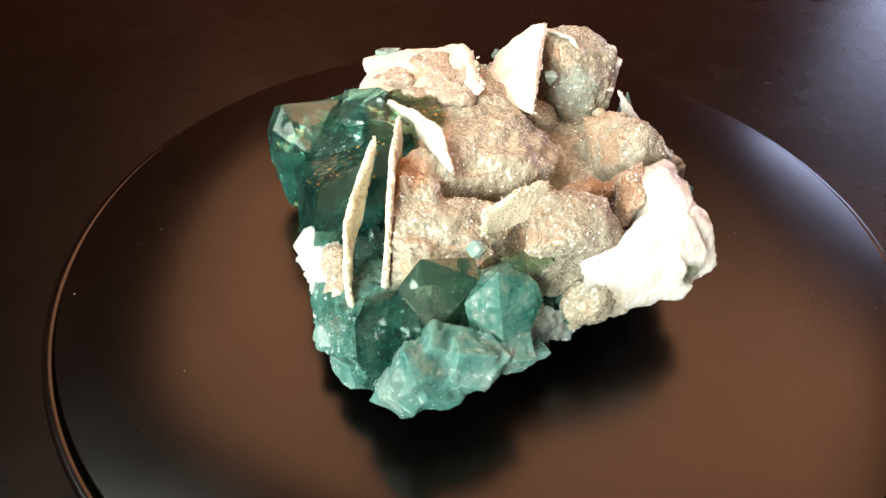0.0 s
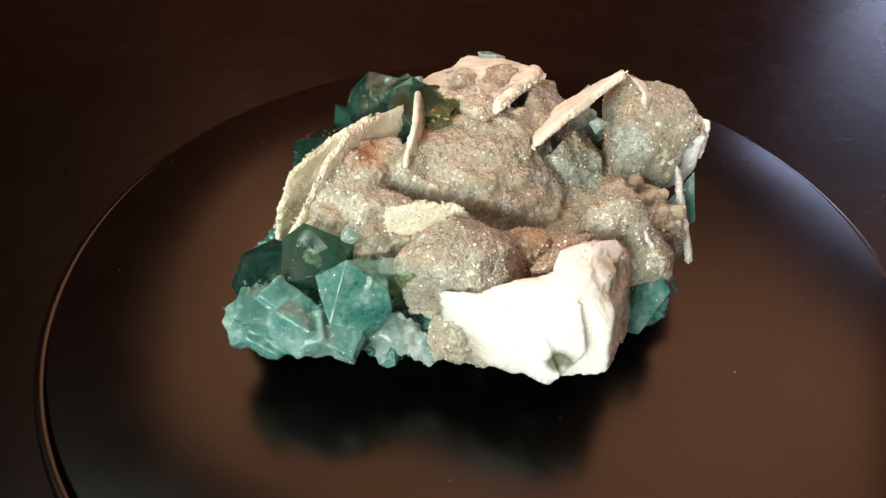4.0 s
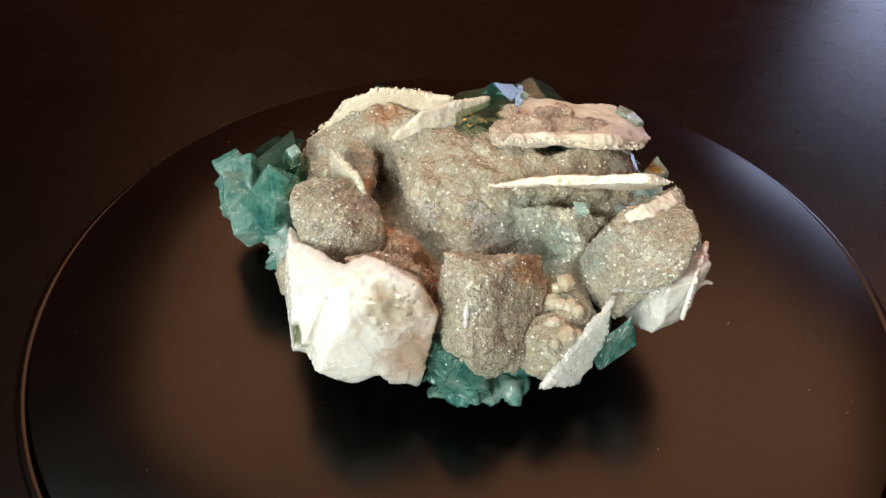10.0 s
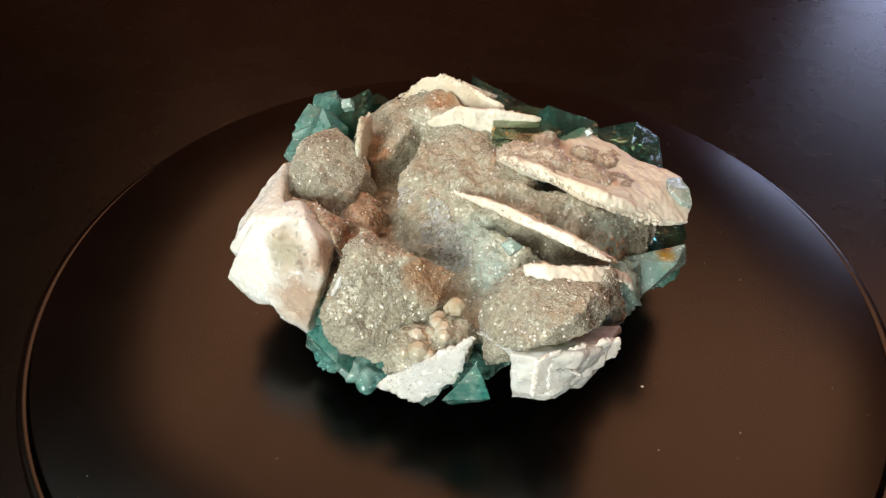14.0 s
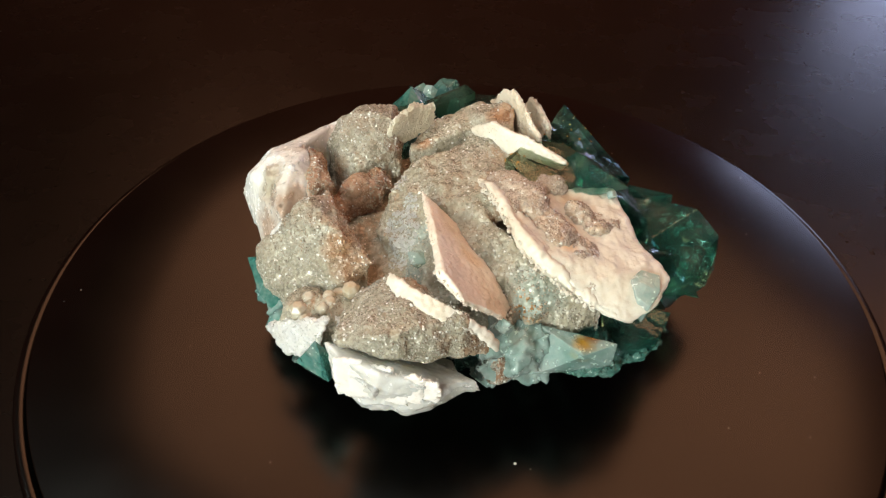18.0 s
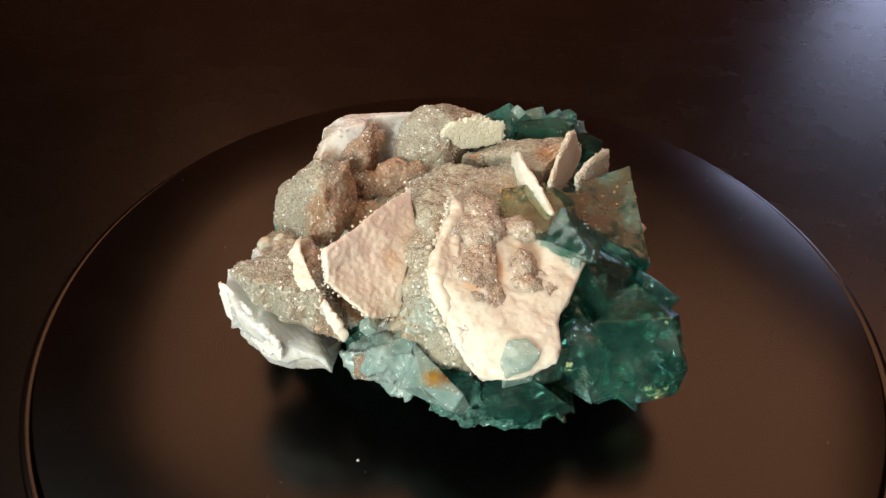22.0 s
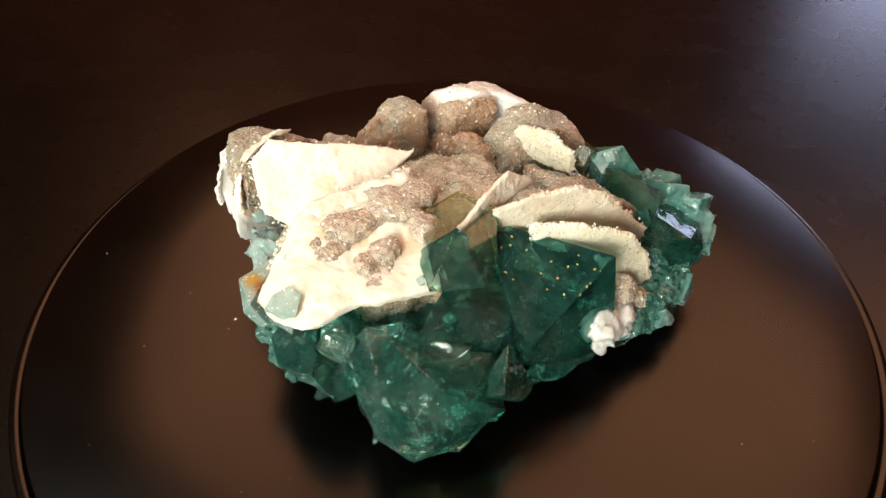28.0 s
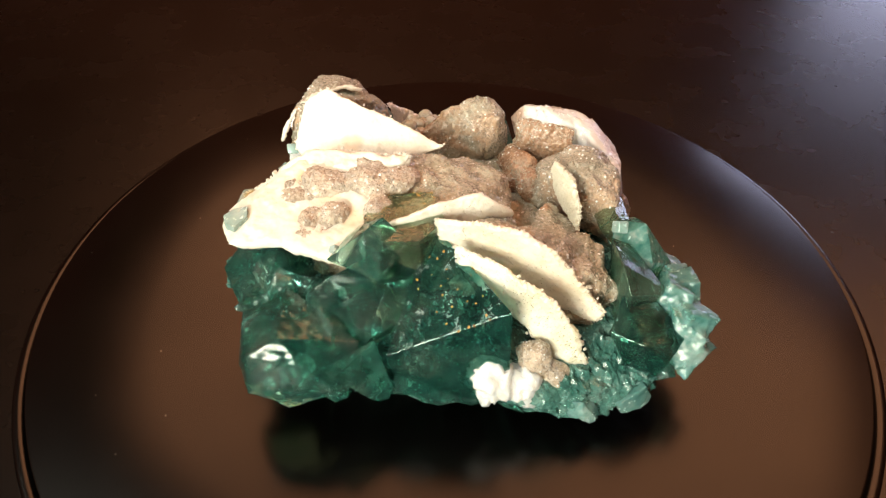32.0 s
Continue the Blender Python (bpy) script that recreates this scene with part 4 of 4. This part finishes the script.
# blades: (corners, thickness, material, label)
BLADES = (
    ([(-24.3, -2.2, 47), (-24.3, -13.6, 49.8), (-24.3, -24.2, 50), (-24.4, -33.5, 44.6), (-24.7, -41, 36.3), (-25.5, -46.4, 29.6), (-25.3, -44, 26), (-25, -34, 28), (-24.5, -20, 33), (-24.2, -5, 40)], 1.7, M_CREAM, "tall cream blade"),
    ([(-30.3, -9.9, 45.6), (-32, -20, 45), (-34, -30, 42), (-35.4, -36.8, 38.7), (-35, -42, 30), (-34, -45.2, 19.5), (-36, -38, 19), (-35.6, -32, 26), (-33, -20, 34), (-31, -11, 40)], 1.7, M_PALE, "tall cream blade beside another"),
    ([(-3, -36, 42), (5, -32.5, 46), (13, -26.5, 44), (15, -25, 38), (8, -30, 34), (-3, -36.5, 35)], 1.8, M_PALE, "small yellow-white blade with a ragged edge"),
    ([(43.6, 33.7, 34), (58, 16, 17), (54, 26, 14), (48, 32, 20)], 1.6, M_CALCITE, "thin white blade at the foot"),
    ([(42, 33, 33), (45, 47, 35.5), (39, 57, 33), (34, 50, 31), (37, 38, 32)], 0.9, M_CALCITE, "thin white plate edge"))
for i, (pts, thick, mat, label) in enumerate(BLADES):
    ob = plate("blade", pts, thick, mat, specimen, label, seed=i + 1, crust=900, res=0.7, edge=0.25)
    if i < 3:
        edge_teeth("edge_crust", pts + pts[:1], mat, ob, (90, 110, 80)[i], (0.2, 0.7), 0.3, 300 + i, "jagged little crystals along the edge")


def wedge(pts, half):
    """Corners of a blade: each corner of its outline (mm) twice, half its thickness to either side."""
    P = np.array(pts, float)
    n = np.linalg.svd(P - P.mean(0))[2][2]
    return [tuple(p + s * h * n) for p, h in zip(P, half) for s in (-1, 1)]


for solids, mat, lab, sd in (
        ([wedge([(13, 5.5, 42.6), (16.3, 23, 47), (20.3, 43.5, 50.4), (4, 34, 37), (7, 18, 38.5)], (0.3, 1.3, 1.2, 0.8, 0.7)),
          wedge([(20.5, 43, 50.6), (17, 49, 47), (6.5, 48.5, 37.5), (2, 42.5, 33), (4, 34, 37), (16, 22, 46.3)], (1.2, 0.9, 0.6, 0.5, 0.8, 1.3))], M_BLADE, "long pinkish white blade", 61),
        ([wedge([(-9.3, -20, 42.2), (-12.5, -11.6, 49.6), (-20, -2, 49), (-27.6, 8.5, 46), (-26.6, 8, 42), (-20, 1, 41.5), (-11, -14, 38.5)], (0.4, 0.6, 0.8, 0.5, 0.5, 0.8, 0.6))], M_RIDGE, "short pale blade", 62)):
    ob = fused("blade", solids, mat, specimen, lab, 0.5, 2, 0.6, 0.25, sd, fine=0.3)
    grains("blade_crust", ob, ob, mat, 900, (0.2, 0.5), -1.0, sd, "tiny crystals crusting the blade", 0.8)
    if sd == 61:
        edge_teeth("edge_crust", [(13, 5.5, 42.6), (16.3, 23, 46.7), (20.4, 43.3, 50.2), (17, 49, 47), (6.5, 48.5, 37.5), (2, 42.5, 33), (4, 34, 37)], mat, ob, 130, (0.2, 0.6), 0.35, 310, "jagged little crystals along the edge")
CAP = [((29.8, 35.6, 46.9), (31.3, 37.6, 45)), ((27.5, 41, 47.8), (30, 43, 46)), ((23, 46, 47.2), (25.3, 48.5, 45.2)), ((17.5, 50.5, 46), (19.5, 52.8, 43.8)), ((13, 52.5, 41.5), (14.2, 54.4, 39.8)), ((9.6, 53.6, 36.8), (10.6, 54.8, 35.6))]
fused("blade", [[(x, y, z + d) for p in pair_a + pair_b for x, y, z in [p] for d in (-0.5, 0.5)] for pair_a, pair_b in zip(CAP, CAP[1:])], M_RIDGE, specimen, "pale blade capping a druse lump", 0.5, 1, 0.7, 0.5, 52, fine=0.4)
for i in range(6):
    f = i / 5
    x, y, o = 42.3 - 15 * f, 48.4 + 7 * f, (2.6, 3.0, 2.6, 2.8, 2.6, 2.2)[i]
    top, low = 39 - 3.5 * f - (i % 2) * 1.2, 26 + (i % 3)
    u, v = 2.8, -1.3
    plate("calcite_leaf", [(x + u + 0.4 * o, y + v + 0.9 * o, top), (x - u + 0.4 * o, y - v + 0.9 * o, top + 0.8), (x - u + 0.4 * o, y - v + 0.9 * o, low), (x + u + 0.4 * o, y + v + 0.9 * o, low + 1)], 1.0, M_LEAF, specimen, "thin pinkish white calcite leaf", seed=30 + i, crust=0, res=0.6, jag=0.4, relief=0.1)

# small things on the specimen
for c, r, n in (((18.4, 7, 31.8), 5.5, 240), ((15.5, -9, 35), 3.0, 40), ((20.5, 12.5, 28.5), 5.0, 150), ((16, 3, 37), 3.0, 40)):
    specks("powder_crust", bed, c, r, n, (0.35, 1.0), M_CALCITE, bed, "white powdery crust on the druse", 44, -0.3)
for i, (a, b) in enumerate((((41.8, 0.5, 43), (46, 0, 38.8)), ((46.5, 0.2, 38.6), (52.5, -0.4, 32.3)))):
    fused("pale_scratch", tube([a, b], 0.7), M_CALCITE, specimen, "pale vein across a lump", 0.35, 1, 0.5, 0.6, 48 + i, fine=0.4)
crystal("star_crystal", [(21, 28.6, 43.5), (19, 26.8, 42.2), (23, 26.6, 42.4), (23.4, 30.2, 41.8), (19.6, 31, 41.8), (21, 28.6, 38)], M_ICE, specimen, "pale star-shaped crystal", 70, 1, 0.1, 0.3, 0.2)
for i, (c, s) in enumerate((((7, 49.5, 36.5), 3.0), ((-5, -47, 40.5), 3.0), ((-27, 7.5, 44.5), 1.8), ((-36, 20, 41.5), 2.0))):
    crystal("small_crystal", block(c, (s, s, s), (20 * i, 35, 25 + 20 * i), 90 + i), M_ICE, specimen, "tiny pale green crystal", 80 + i, 1, 0.08, 0.3, 0.2)

# the slab's end of the specimen reaches out a little further, most of all above its foot; below its
# broken lower rim the specimen draws in to the narrower foot on which it stands
# (degrees round the specimen, height of the rim in mm, reach)
RIM = ((-180, 15, 1.0), (-170, 12, 1.0), (-152, 13, 1.0), (-140, 9, 1.02), (-128, 8, 1.035), (-120, 9, 1.05), (-114, 11, 1.04), (-108, 13, 1.025), (-98, 17, 1.02), (-87, 13, 1.02),
       (-69, 11.5, 1.02), (-55, 16, 1.03), (-46, 19, 1.02), (-38, 17, 1.015), (-30, 18.5, 1.02), (-20, 17, 1.02), (-12, 11, 1.02), (-4, 8.5, 1.02), (8, 10, 1.03), (24, 12.5, 1.035),
       (41, 14.5, 1.02), (50, 18.5, 1.015), (61, 20, 1.015), (75, 21.5, 1.02), (84, 19, 1.02), (92, 17.5, 1.01), (112, 16.5, 1.0), (123, 18, 1.0), (137, 14.5, 1.0), (147, 16.5, 1.0),
       (156, 15.5, 1.0), (167, 17, 1.0), (180, 15, 1.0))
rim_at, rim_z, rim_out = np.array(RIM).T
for ob in specimen.children_recursive:
    n = len(ob.data.vertices)
    co = np.empty(n * 3)
    ob.data.vertices.foreach_get("co", co)
    co = co.reshape(-1, 3) / MM
    co[:, 1] += 0.065 * np.maximum(0, co[:, 1] - 20) * np.clip((co[:, 2] - 10) / 14, -0.7, 1)
    round_about = np.degrees(np.arctan2(co[:, 1], co[:, 0]))
    rough_edge = 1.6 * np.sin(co[:, 0] * 0.55 + 2 * np.sin(co[:, 1] * 0.31)) * np.sin(co[:, 1] * 0.47 + 1.3)
    rim = np.interp(round_about, rim_at, rim_z) + rough_edge
    low = np.clip(1 - co[:, 2] / rim, 0, 1)
    if ob is not matrix:
        co[:, 2] = np.where(co[:, 2] < rim, rim - 0.14 * (rim - co[:, 2]), co[:, 2])
    reach = np.interp(round_about, rim_at, rim_out) * (1 - (0.42 if ob is matrix else 0.16) * low ** 0.85)
    co[:, :2] *= reach[:, None]
    ob.data.vertices.foreach_set("co", (co * MM).ravel())
    ob.data.update()

# dust on the platter
rd = random.Random(12)
bm = bmesh.new()
for i in range(46):
    a, d = rd.uniform(0, 6.283), 122 * rd.uniform(0.25, 1) ** 0.5
    s = rd.uniform(0.08, 0.2) if i else 0.55
    x, y = (d * math.cos(a), d * math.sin(a)) if i else (6.7, 66)
    h = 0.15 * s
    v = [bm.verts.new(Vector((x + s * math.cos(k * 1.257) * rd.uniform(0.6, 1), y + s * math.sin(k * 1.257) * rd.uniform(0.6, 1), h)) * MM) for k in range(5)]
    bm.faces.new(v)
tagged(part("dust_specks", bm, M_DUST, turntable, "pale dust specks on the dark platter"), kind="stuff")


def motions():
    rows = [(t, pose(0, 0, 0, 0, 0, a)) for t, a in TURN_ROWS]
    walk(turntable, rows)
    walk(specimen, rows)


motions()
